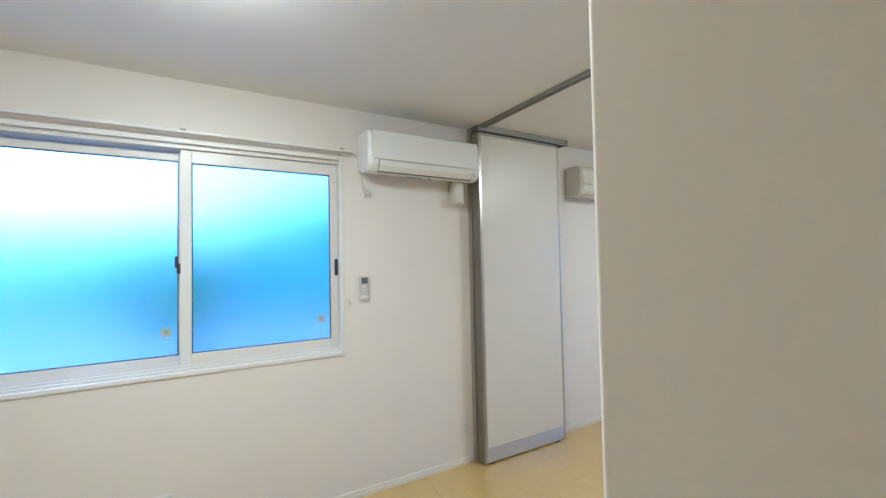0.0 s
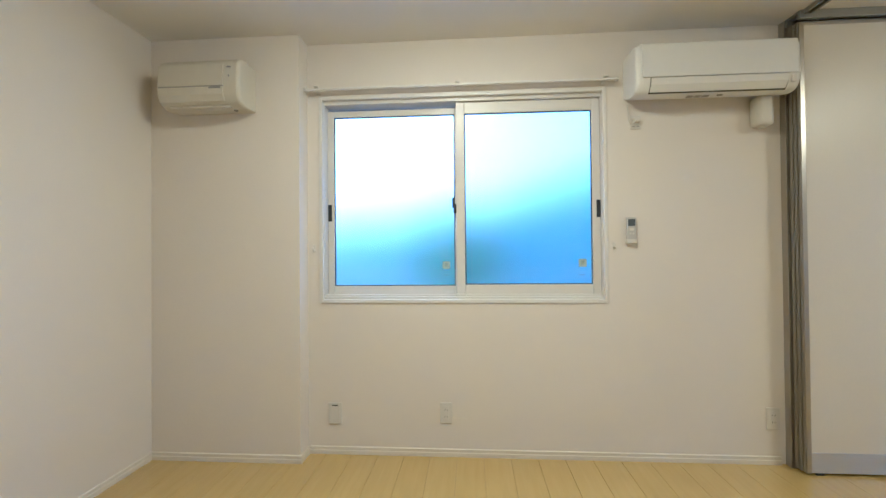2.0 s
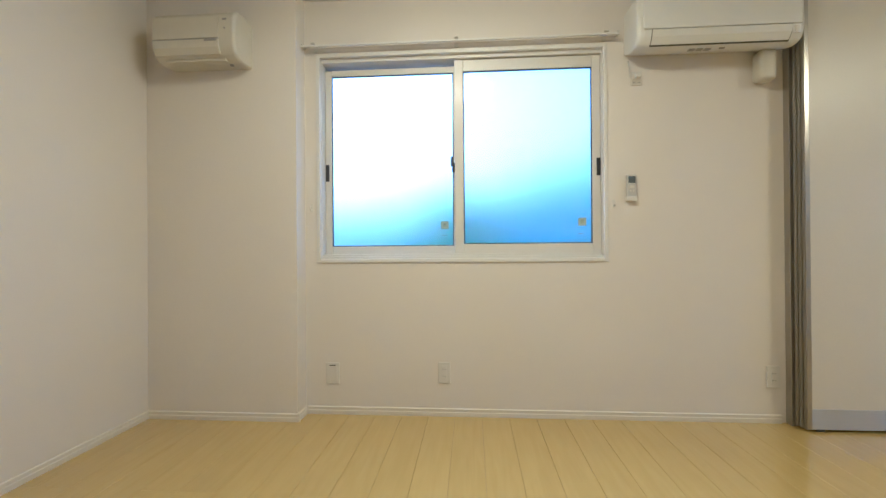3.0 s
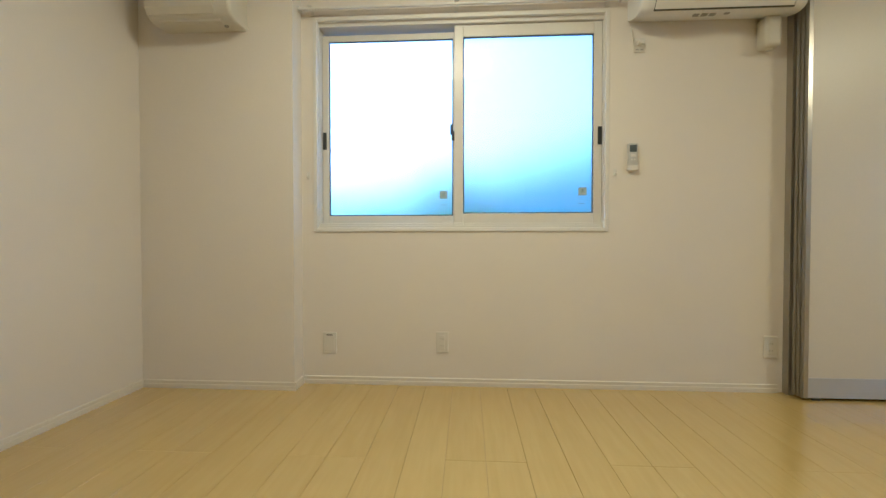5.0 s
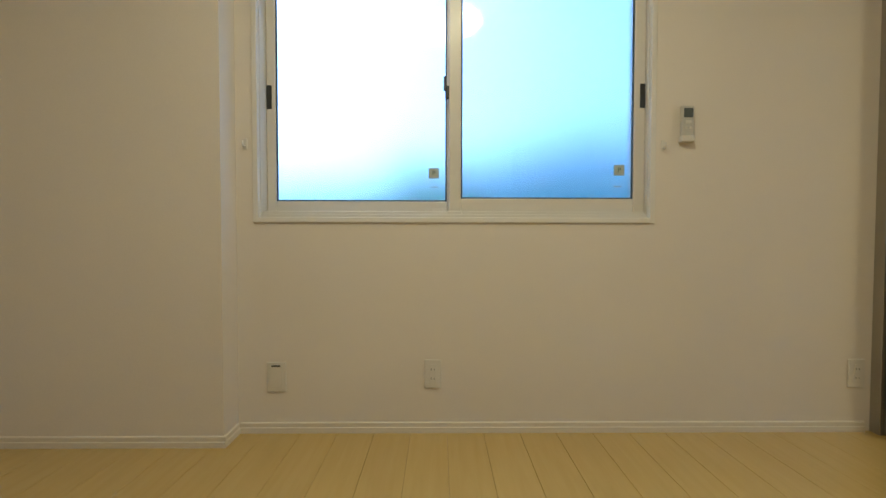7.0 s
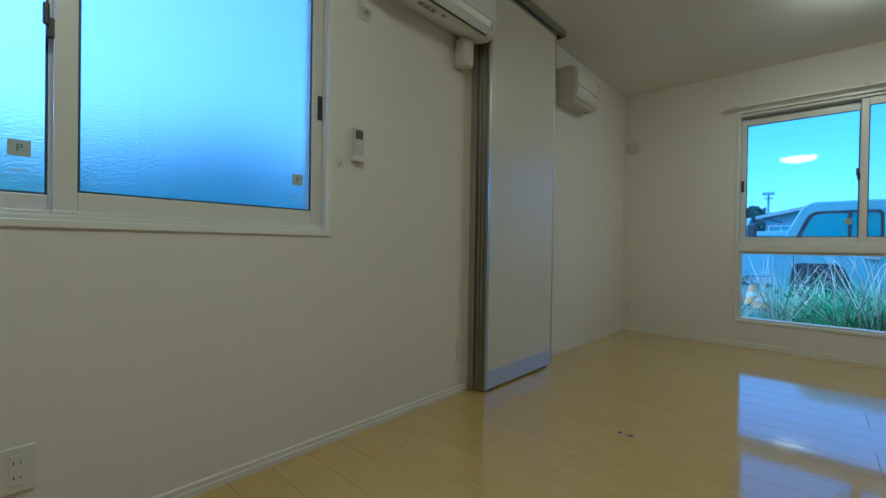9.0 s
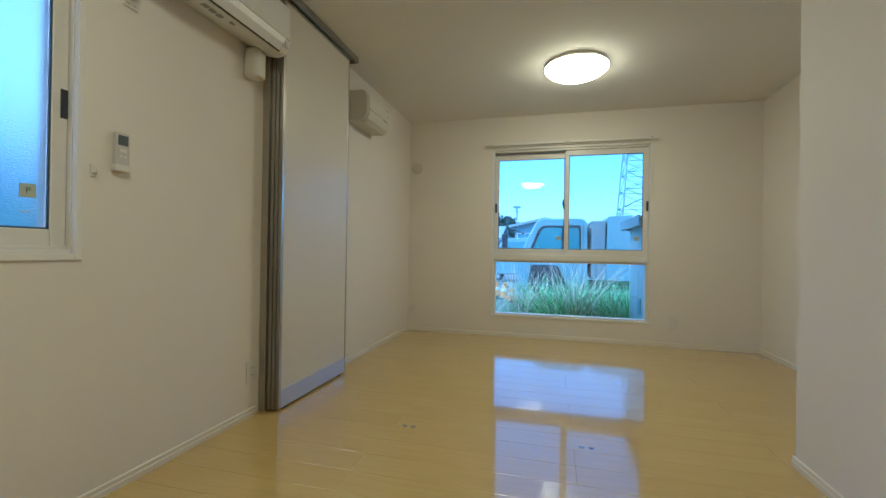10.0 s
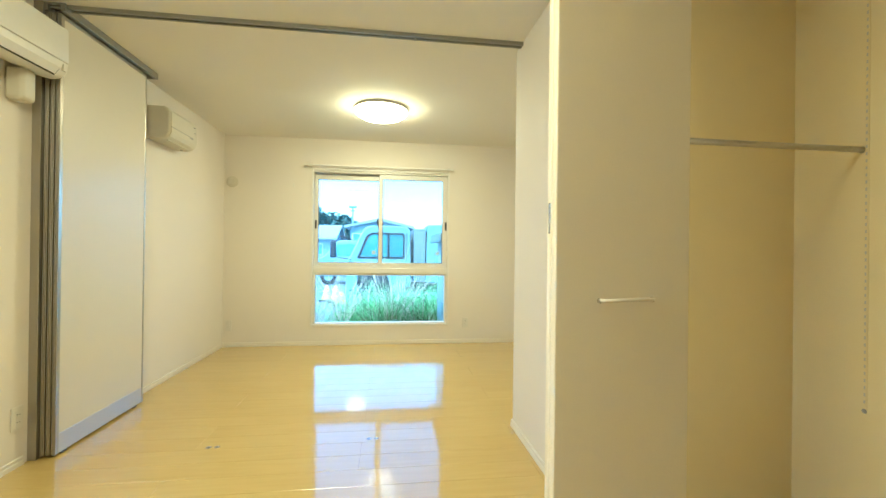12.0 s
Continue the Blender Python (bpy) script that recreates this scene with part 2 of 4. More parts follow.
def lathe(outline, sides=40, centre=(0, 0, 0)):
    """A body of revolution about z, from (radius, height) pairs."""
    bm = bmesh.new()
    rings = []
    for r, z in outline:
        if r < 1e-5:
            rings.append([bm.verts.new((centre[0], centre[1], centre[2] + z))])
        else:
            rings.append([bm.verts.new((centre[0] + r * math.cos(k * math.tau / sides), centre[1] + r * math.sin(k * math.tau / sides), centre[2] + z)) for k in range(sides)])
    for a, b in zip(rings, rings[1:]):
        for k in range(sides):
            q = [a[k % len(a)], a[(k + 1) % len(a)], b[(k + 1) % len(b)], b[k % len(b)]]
            q = list(dict.fromkeys(q))
            if len(q) > 2:
                bm.faces.new(q)
    bmesh.ops.recalc_face_normals(bm, faces=bm.faces)
    return bm


def part(name, bm, material, parent=None, label="", smooth=False):
    me = bpy.data.meshes.new(name)
    if smooth:
        for f in bm.faces:
            f.smooth = True
    bm.to_mesh(me)
    bm.free()
    me.materials.append(material)
    ob = new(name, me)
    ob.parent = parent
    return tagged(ob, label)


def thing(name, m, label, category, group="", kind=""):
    ob = new(name)
    ob.empty_display_size = 0.1
    ob.matrix_world = m
    return tagged(ob, label, category, group, kind)


def solid(name, bm, material, label, category, group="", kind="", smooth=False):
    return tagged(part(name, bm, material, None, "", smooth), label, category, group, kind)


# ---- the rooms ----
H = 2.40            # ceiling
EAST, SOUTH = 6.07, -3.53
CLOSET_Y = -2.65    # closet front
T = 0.16            # outer wall
N_WIN = (0.945, 2.60, 0.875, 2.09)      # x from, x to, z from, z to
E_WIN = (-0.955, -2.575, 0.215, 2.06)   # y from, y to, z from, z to


def structure(name, bm, material, label, category):
    return solid(name, bm, material, label, category, kind="structure")


x0, x1, z0, z1 = N_WIN
structure("wall_north", boxes(((-T, 0, 0), (x0, T, H)), ((x1, 0, 0), (EAST + T, T, H)), ((x0, 0, 0), (x1, T, z0)), ((x0, 0, z1), (x1, T, H))),
          WALLPAPER, "off-white wallpapered wall with a frosted window", "wall")
ya, yb, z0, z1 = E_WIN
structure("wall_east", boxes(((EAST, ya, 0), (EAST + T, 0, H)), ((EAST, SOUTH - T, 0), (EAST + T, yb, H)), ((EAST, yb, 0), (EAST + T, ya, z0)), ((EAST, yb, z1), (EAST + T, ya, H))),
          WALLPAPER, "off-white wallpapered end wall with a tall window", "wall")
structure("wall_west", boxes(((-T, SOUTH - T, 0), (0, 0, H))), WALLPAPER, "plain off-white wallpapered side wall", "wall")
structure("wall_south", boxes(((0, SOUTH - T, 0), (EAST, SOUTH, H))), WALLPAPER, "off-white wallpapered back wall", "wall")
structure("wall_column", boxes(((0, -0.12, 0), (0.875, 0, H))), WALLPAPER, "shallow wallpapered pier in the corner beside the window", "wall")
LEAF_X = 2.60    # east end of the closet opening
for nm, lo, hi, lab in (("wall_closet_front", (LEAF_X, CLOSET_Y - 0.10, 0), (3.68, CLOSET_Y, H), "off-white wallpapered closet front wall"),
                        ("wall_closet_west", (0, CLOSET_Y - 0.10, 0), (1.30, CLOSET_Y, H), "off-white wallpapered wall beside the closet"),
                        ("wall_closet_head", (1.30, CLOSET_Y - 0.10, 2.33), (LEAF_X, CLOSET_Y, H), "wallpapered strip above the closet opening"),
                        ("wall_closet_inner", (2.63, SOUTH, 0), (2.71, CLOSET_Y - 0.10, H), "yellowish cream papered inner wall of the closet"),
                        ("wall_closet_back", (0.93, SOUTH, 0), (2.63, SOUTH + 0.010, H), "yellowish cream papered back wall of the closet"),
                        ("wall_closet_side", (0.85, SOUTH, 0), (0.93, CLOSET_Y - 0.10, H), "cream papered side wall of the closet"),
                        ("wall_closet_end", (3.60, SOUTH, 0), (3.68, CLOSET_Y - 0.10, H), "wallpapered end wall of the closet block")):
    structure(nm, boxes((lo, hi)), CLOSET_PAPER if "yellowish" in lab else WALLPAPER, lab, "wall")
structure("ceiling", boxes(((-T, SOUTH - T, H), (EAST + T, T, H + 0.12))), CEILING, "white papered flat ceiling", "ceiling")


def baseboard(a, b, normal, name="baseboard"):
    """A thin two-step skirting from a to b on a wall that faces along normal."""
    a, b, n = Vector(a), Vector(b), Vector(normal)
    run = (b - a)
    length = run.length
    outline = [(0, 0), (0.011, 0), (0.011, 0.022), (0.0085, 0.024), (0.0085, 0.040), (0.006, 0.043), (0, 0.043)]
    bm = prism([(y, z) for y, z in outline], 0, length, "x")
    u = run.normalized()
    m = Matrix(((u.x, n.x, 0, a.x), (u.y, n.y, 0, a.y), (0, 0, 1, 0), (0, 0, 0, 1)))
    bm.transform(m)
    bmesh.ops.recalc_face_normals(bm, faces=bm.faces)
    return structure(name, bm, SKIRT, "slim cream skirting board along the wall", "baseboard")


baseboard((0.011, -0.12, 0), (0.886, -0.12, 0), (0, -1, 0))
baseboard((0.875, -0.12, 0), (0.875, -0.011, 0), (1, 0, 0))
baseboard((0.886, 0, 0), (3.50, 0, 0), (0, -1, 0))
baseboard((3.60, 0, 0), (EAST - 0.011, 0, 0), (0, -1, 0))
baseboard((0, CLOSET_Y, 0), (0, -0.12, 0), (1, 0, 0))
baseboard((EAST, 0, 0), (EAST, SOUTH, 0), (-1, 0, 0))
baseboard((3.68, SOUTH, 0), (EAST - 0.011, SOUTH, 0), (0, 1, 0))
baseboard((LEAF_X + 0.02, CLOSET_Y, 0), (3.691, CLOSET_Y, 0), (0, 1, 0))
baseboard((3.68, CLOSET_Y, 0), (3.68, SOUTH + 0.011, 0), (1, 0, 0))
baseboard((0, CLOSET_Y, 0), (1.27, CLOSET_Y, 0), (0, 1, 0))

# closet door lining
structure("trim", boxes(((LEAF_X - 0.022, CLOSET_Y - 0.103, 0), (LEAF_X - 0.001, CLOSET_Y + 0.006, 2.33)), ((LEAF_X - 0.001, CLOSET_Y, 0), (LEAF_X + 0.018, CLOSET_Y + 0.006, 2.35)),
                        ((1.301, CLOSET_Y - 0.103, 0), (1.322, CLOSET_Y + 0.006, 2.33)), ((1.322, CLOSET_Y - 0.10, 2.309), (LEAF_X - 0.022, CLOSET_Y + 0.006, 2.329)), bevel=0.002),
          TRIM, "white lining around the closet opening", "trim")

# ---- windows ----


def sash(window, u0, u1, z0, z1, v, glassmat, stile_l, stile_r, rail_b, rail_t, lock="", pull=""):
    """A sliding sash: frame, pane and gasket."""
    d = 0.030
    bm = boxes(((u0, v, z0), (u0 + stile_l, v + d, z1)), ((u1 - stile_r, v, z0), (u1, v + d, z1)),
               ((u0 + stile_l, v + 0.001, z0), (u1 - stile_r, v + d - 0.001, z0 + rail_b)),
               ((u0 + stile_l, v + 0.001, z1 - rail_t), (u1 - stile_r, v + d - 0.001, z1)), bevel=0.003)
    s = part("sash", bm, PVC, window, "off-white sliding window sash")
    g0, g1, h0, h1 = u0 + stile_l, u1 - stile_r, z0 + rail_b, z1 - rail_t
    p = part("pane", boxes(((g0 - 0.004, v + 0.013, h0 - 0.004), (g1 + 0.004, v + 0.018, h1 + 0.004))), glassmat, s)
    p.visible_shadow = glassmat is FROST
    if glassmat is FROST:      # patterned outside, smooth inside
        p.data.materials.append(SMOOTH)
        for f in p.data.polygons:
            if f.normal.y < -0.5:
                f.material_index = 1
    w = 0.006
    part("gasket", boxes(((g0, v + 0.006, h0), (g0 + w, v + 0.0125, h1)), ((g1 - w, v + 0.006, h0), (g1, v + 0.0125, h1)),
                         ((g0 + w, v + 0.006, h0), (g1 - w, v + 0.0125, h0 + w)), ((g0 + w, v + 0.006, h1 - w), (g1 - w, v + 0.0125, h1))), GASKET, s, "dark glazing gasket")
    if pull:
        u = u0 + 0.012 if pull == "l" else u1 - 0.012
        part("finger_pull", boxes(((u - 0.011, v - 0.003, 1.36), (u + 0.011, v + 0.001, 1.46)), bevel=0.0015), BLACK, s, "black recessed finger pull")
    # glazing mark
    a, b = g1 - 0.078, h0 + 0.10
    st = part("sticker", boxes(((a, v + 0.0115, b), (a + 0.045, v + 0.0128, b + 0.045))), STICKER, s, "small square glass mark")
    cu = bpy.data.curves.new("letter", "FONT")
    cu.body, cu.size, cu.extrude, cu.align_x, cu.align_y = "P", 0.028, 0.0003, "CENTER", "CENTER"
    tmp = bpy.data.objects.new("letter", cu)
    me = bpy.data.meshes.new_from_object(tmp)
    bpy.data.objects.remove(tmp)
    me.materials.append(STICKER_INK)
    t = new("letter", me)
    t.parent = st
    t.matrix_basis = pose(a + 0.0225, v + 0.0108, b + 0.0225, 90, 0, 0)
    return s


def casing(u0, u1, z0, z1, w=0.022, proud=0.008, depth=0.05):
    return boxes(((u0, -proud, z0), (u0 + w, depth, z1)), ((u1 - w, -proud, z0), (u1, depth, z1)),
                 ((u0 + w, -proud, z0), (u1 - w, depth, z0 + w)), ((u0 + w, -proud, z1 - w), (u1 - w, depth, z1)), bevel=0.0025)


def insect_screen(window, u0, u1, z0, z1, v):
    """A sliding net screen outside the inner sash."""
    f = part("insect_screen", boxes(((u0, v, z0), (u0 + 0.022, v + 0.012, z1)), ((u1 - 0.022, v, z0), (u1, v + 0.012, z1)),
                                    ((u0 + 0.022, v, z0), (u1 - 0.022, v + 0.012, z0 + 0.022)), ((u0 + 0.022, v, z1 - 0.022), (u1 - 0.022, v + 0.012, z1)), bevel=0.002), GREY_PLASTIC, window, "slim grey framed insect screen")
    part("net", boxes(((u0 + 0.020, v + 0.005, z0 + 0.020), (u1 - 0.020, v + 0.006, z1 - 0.020))), NET, f, "fine dark netting")
    return f


def crescent_lock(s, u, v, z):
    bm = boxes(((u - 0.012, v - 0.012, z - 0.035), (u + 0.012, v + 0.001, z + 0.02)), ((u - 0.019, v - 0.022, z - 0.005), (u - 0.005, v - 0.010, z + 0.055)), bevel=0.004)
    part("crescent_lock", bm, BLACK, s, "dark crescent lock")


def two_sash_frame(u0, u1, z0, z1):
    """Fixed frame with sill tracks and a stepped head."""
    a, b = u0 + 0.022, u1 - 0.022
    c, d = z0 + 0.022, z1 - 0.022
    return boxes(((a, 0.012, c), (a + 0.004, 0.145, d)), ((b - 0.004, 0.012, c), (b, 0.145, d)),
                 ((a + 0.004, 0.012, c), (b - 0.004, 0.145, c + 0.014)), ((a + 0.004, 0.016, d - 0.022), (b - 0.004, 0.145, d)),
                 ((a + 0.004, 0.120, d - 0.050), (b - 0.004, 0.145, d - 0.022)),
                 ((a + 0.004, 0.024, c + 0.014), (b - 0.004, 0.030, c + 0.026)), ((a + 0.004, 0.076, c + 0.014), (b - 0.004, 0.082, c + 0.026)), bevel=0.0015)


def window_north():
    x0, x1, z0, z1 = N_WIN
    w = thing("window_1", pose(x0, 0, 0), "white two-leaf sliding window with frosted glass", "window", kind="structure")
    W = x1 - x0
    part("casing", casing(0, W, z0, z1), TRIM, w, "slim white window casing")
    part("window_frame", two_sash_frame(0, W, z0, z1), PVC, w)
    a = sash(w, 0.027, 0.850, 0.905, 2.026, 0.074, FROST, 0.038, 0.054, 0.064, 0.036, pull="l")
    b = sash(w, 0.805, 1.628, 0.902, 2.043, 0.032, FROST, 0.050, 0.046, 0.076, 0.066, pull="r")
    crescent_lock(b, 0.800, 0.046, 1.43)
    insect_screen(w, 0.815, 1.628, 0.915, 2.040, 0.122)
    part("maker_label", boxes(((0.735, 0.0732, 0.925), (0.790, 0.0741, 0.940))), TRIM, a, "tiny white maker's label")
    for s, u, v in ((a, 0.725, 0.0866), (b, 1.505, 0.0446)):
        part("etched_line", boxes(((u, v, 1.030), (u + 0.032, v + 0.0003, 1.034))), TRIM, s, "tiny white etched line")
    part("sill_clip", boxes(((0.80, 0.020, 0.897), (0.86, 0.031, 0.925)), bevel=0.003), PVC, w)
    return w


def window_east():
    ya, yb, z0, z1 = E_WIN
    w = thing("window_2", pose(EAST, ya, 0, 0, 0, -90), "white sliding window above a fixed clear lower pane", "window", kind="structure")
    W = ya - yb
    part("casing", casing(0, W, z0, z1), TRIM, w, "slim white window casing")
    part("window_frame", two_sash_frame(0, W, 0.870, z1), PVC, w)
    part("transom", boxes(((0.022, 0.006, 0.835), (W - 0.022, 0.14, 0.897)), bevel=0.003), PVC, w)
    a = sash(w, 0.027, 0.815, 0.900, 1.995, 0.086, CLEAR, 0.038, 0.042, 0.060, 0.052, pull="l")
    b = sash(w, 0.775, W - 0.027, 0.897, 2.012, 0.032, CLEAR, 0.042, 0.052, 0.062, 0.055, pull="r")
    crescent_lock(b, 0.770, 0.046, 1.43)
    insect_screen(w, 0.785, W - 0.027, 0.905, 2.010, 0.126)
    f = part("lower_frame", boxes(((0.022, 0.02, 0.237), (0.048, 0.12, 0.835)), ((W - 0.048, 0.02, 0.237), (W - 0.022, 0.12, 0.835)),
                                  ((0.048, 0.02, 0.237), (W - 0.048, 0.12, 0.250)), ((0.048, 0.02, 0.812), (W - 0.048, 0.12, 0.835)), bevel=0.002), PVC, w)
    p = part("pane", boxes(((0.046, 0.060, 0.248), (W - 0.046, 0.065, 0.814))), CLEAR, f)
    p.visible_shadow = False
    return w


window_north()
window_east()

# ---- curtain rails ----


def curtain_rail(m, length, label):
    r = thing("curtain_rail", m, label, "curtain rail", "curtain rails over the windows")
    part("rail", boxes(((0, -0.036, 0.002), (length, -0.022, 0.014)), bevel=0.003), TRIM, r)
    part("rail", boxes(((0, -0.062, -0.010), (length, -0.048, 0.002)), bevel=0.003), TRIM, r)
    for u in (0.06, length / 2, length - 0.06):
        part("bracket", boxes(((u - 0.012, -0.064, 0.009), (u + 0.012, 0.0, 0.014)), ((u - 0.012, -0.006, -0.02), (u + 0.012, 0.0, 0.009)), bevel=0.002), PLATE, r, "small white bracket")
    for u in (0.0, length):
        part("end_cap", boxes(((u - 0.006, -0.065, -0.012), (u + 0.006, -0.046, 0.009)), bevel=0.002), PLATE, r)
        part("end_cap", boxes(((u - 0.006, -0.039, -0.011), (u + 0.006, -0.020, 0.011)), bevel=0.002), PLATE, r)
    for i in range(6):
        u = 0.05 + 0.016 * i
        part("runner", boxes(((u - 0.003, -0.059, -0.020), (u + 0.003, -0.051, -0.010)), bevel=0.001), PLATE, r)
    return r


curtain_rail(pose(0.885, 0, 2.118), 1.76, "white double curtain rail above the frosted window")
curtain_rail(pose(EAST, -0.885, 2.085, 0, 0, -90), 1.73, "white double curtain rail above the tall window")

# ---- partition: ceiling tracks and parked panels ----
trk = thing("ceiling_track", pose(3.575, 0, H), "grey aluminium sliding partition track fixed to the ceiling", "track")
part("main_track", boxes(((-0.023, CLOSET_Y, -0.022), (-0.010, -0.04, 0.0)), ((0.010, CLOSET_Y, -0.022), (0.023, -0.04, 0.0)), ((-0.010, CLOSET_Y, -0.006), (0.010, -0.04, 0.0)), bevel=0.001), TRACK, trk)
part("parking_track", boxes(((-0.040, -0.142, -0.042), (0.84, -0.120, 0.0)), ((-0.040, -0.060, -0.042), (0.84, -0.038, 0.0)), ((-0.040, -0.120, -0.012), (0.84, -0.060, 0.0)), bevel=0.0015), TRACK, trk)
part("track_joint", boxes(((-0.025, -2.0, -0.024), (0.025, -1.985, -0.0)), bevel=0.001), TRACK, trk)
part("track_end", boxes(((0.84, -0.144, -0.044), (0.846, -0.036, 0.0)), bevel=0.001), GREY_PLASTIC, trk)


def partition_panel(m):
    """One sliding panel: sheet, edge profiles, bottom rail, top rail, hangers."""
    p = thing("partition_panel", m, "white sliding partition panel with grey aluminium edges, parked by the wall", "partition", "parked partition panels")
    w, d, top = 0.785, 0.0195, 2.352
    part("sheet", boxes(((0.024, 0.003, 0.118), (w - 0.014, d - 0.003, top - 0.02))), PANEL, p)
    part("edge_profile", boxes(((0, 0, 0.012), (0.024, d, top)), ((-0.004, 0.004, 0.012), (0, 0.008, top)), ((-0.004, d - 0.008, 0.012), (0, d - 0.004, top)), bevel=0.0015), ALU, p, "grooved grey aluminium edge")
    part("edge_profile", boxes(((w - 0.014, 0, 0.012), (w, d, top)), bevel=0.002), ALU, p)
    # added black strip: puts the dark shade of the gap between stacked panels in colour
    part("gap_shade_strip", boxes(((0.006, d, 0.014), (0.020, d + 0.0045, top - 0.002))), BLACK, p, "black strip standing in for the shade between panels")
    part("bottom_rail", boxes(((0.024, 0.001, 0.014), (w - 0.014, d - 0.001, 0.118)), bevel=0.001), ALU_BLUE, p, "satin grey bottom rail")
    part("top_rail", boxes(((0.024, 0.001, top - 0.02), (w - 0.014, d - 0.001, top)), bevel=0.001), ALU, p)
    part("guide", boxes(((0.05, 0.006, 0.0), (0.09, d - 0.006, 0.014)), ((w - 0.10, 0.006, 0.0), (w - 0.06, d - 0.006, 0.014))), BLACK, p)
    for u in (0.10, w - 0.12):
        part("hanger", tube([(u, d / 2, top), (u, d / 2, H - 0.012)], 0.005, 8), ALU, p)
    return p


first = partition_panel(pose(3.548, -0.117, 0))
copy_thing(first, pose(3.545, -0.0925, 0))
copy_thing(first, pose(3.542, -0.068, 0))
structure("jamb_profile", boxes(((3.528, -0.042, 0), (3.540, 0, H - 0.001)), ((3.540, -0.042, 0), (3.560, -0.036, H - 0.043)), ((3.540, -0.008, 0), (3.560, 0, H - 0.001)), bevel=0.0015), ALU, "grey aluminium jamb profile of the partition", "trim")

# floor latch sockets of the partition
for i, (x, y) in enumerate(((3.585, -0.885), (3.60, -1.77))):
    s = thing("floor_socket", pose(x, y, 0), "pair of small round metal floor latch sockets", "floor socket", "floor latch sockets")
    for dy in (-0.022, 0.022):
        part("ring", lathe([(0.004, 0.0), (0.009, 0.0014), (0.013, 0.0014), (0.015, 0.0)], 20, (0, dy, 0.0002)), CHROME, s)
        part("hole", lathe([(0.0, 0.0009), (0.0085, 0.0009)], 16, (0, dy, 0.0002)), DARK, s)

# ---- closet: folded door, rod ----
leaf_w, leaf_t, leaf_h = 0.437, 0.021, 2.30
door = thing("folding_door", pose(2.193, -2.700, 0.008, 0, 0, 9.6), "cream two-leaf folding closet door, folded open", "door")
for i in range(2):
    lf = part("door_leaf", boxes(((i * (leaf_t + 0.001), 0, 0.0), (i * (leaf_t + 0.001) + leaf_t, leaf_w, leaf_h)), bevel=0.005, seg=4), LEAF, door)
    if i == 0:
        pts = []
        for k in range(15):
            s = k / 14
            pts.append((-0.006 - 0.026 * math.sin(math.pi * s) ** 0.6, 0.304 - 0.171 * s, 0.985 + 0.004 * math.sin(math.pi * s)))
        part("handle", tube(pts, 0.0055, 10), SATIN, lf, "bowed satin nickel pull handle", True)
        for y in (0.304, 0.133):
            part("handle_foot", lathe([(0.0, 0.0), (0.007, 0.0), (0.007, 0.006), (0, 0.006)], 14), CHROME, lf).matrix_basis = pose(0, y, 0.985, 0, -90, 0)
    else:
        part("door_catch", boxes(((leaf_t + 0.0045, leaf_w - 0.0005, 1.160), (leaf_t + 0.0135, leaf_w + 0.001, 1.240)), bevel=0.001), CHROME, lf, "metal catch plate on the door edge")
        part("catch_bolt", boxes(((leaf_t + 0.006, leaf_w + 0.001, 1.205), (leaf_t + 0.012, leaf_w + 0.0025, 1.236)), bevel=0.001), GREY_PLASTIC, lf)

rod = thing("hanger_rod", pose(2.38, 0, 1.497), "steel clothes rod across the empty closet", "hanger rod", "closet rods")
part("bar", tube([(0, SOUTH + 0.012, 0), (0, CLOSET_Y - 0.112, 0)], 0.0105, 16), ROD, rod, "", True)
for y in (SOUTH, CLOSET_Y - 0.112):
    part("flange", boxes(((-0.017, y, -0.017), (0.017, y + 0.010, 0.017)), bevel=0.004), ROD, rod)

upper = copy_thing(rod, pose(2.38, 0, 2.19))
tagged(upper, "steel upper rod high in the empty closet")

pil = thing("shelf_pilaster", pose(2.366, SOUTH + 0.010, 0.56), "cream slotted shelf pilaster on the closet wall", "pilaster")
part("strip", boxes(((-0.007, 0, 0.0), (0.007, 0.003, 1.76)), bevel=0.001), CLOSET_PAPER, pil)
part("end_screw", lathe([(0, 0.005), (0.006, 0.004), (0.008, 0.0), (0, 0.0)], 14), GREY_PLASTIC, pil).matrix_basis = pose(0, 0.003, 0.012, -90, 0, 0)
slot_bm = boxes(((-0.0025, 0.0028, -0.0055), (0.0025, 0.0036, 0.0055)))
slot = part("slot", slot_bm, ROD, pil)
slot.location = (0, 0, 0.045)
for k in range(1, 68):
    s = new("slot", slot.data)
    s.parent = pil
    s.location = (0, 0, 0.045 + 0.025 * k)

# ---- ceiling lamps ----


def ceiling_lamp(x, y):
    lamp = thing("ceiling_lamp", pose(x, y, H), "round white ceiling lamp, switched on", "ceiling lamp", "ceiling lamps")
    part("base", lathe([(0.0, 0.0), (0.226, 0.0), (0.236, -0.008), (0.2405, -0.0300), (0.0, -0.0310)], 48), PLATE, lamp)
    part("shade", lathe([(0.2385, -0.0315), (0.2400, -0.0345), (0.2350, -0.0430), (0.216, -0.060), (0.180, -0.081), (0.115, -0.100), (0.0, -0.108)], 48), DIFFUSER, lamp, "glowing opal diffuser", True)
    return lamp


ceiling_lamp(4.90, -1.766)
ceiling_lamp(1.78, -1.21)

# ---- air conditioners ----


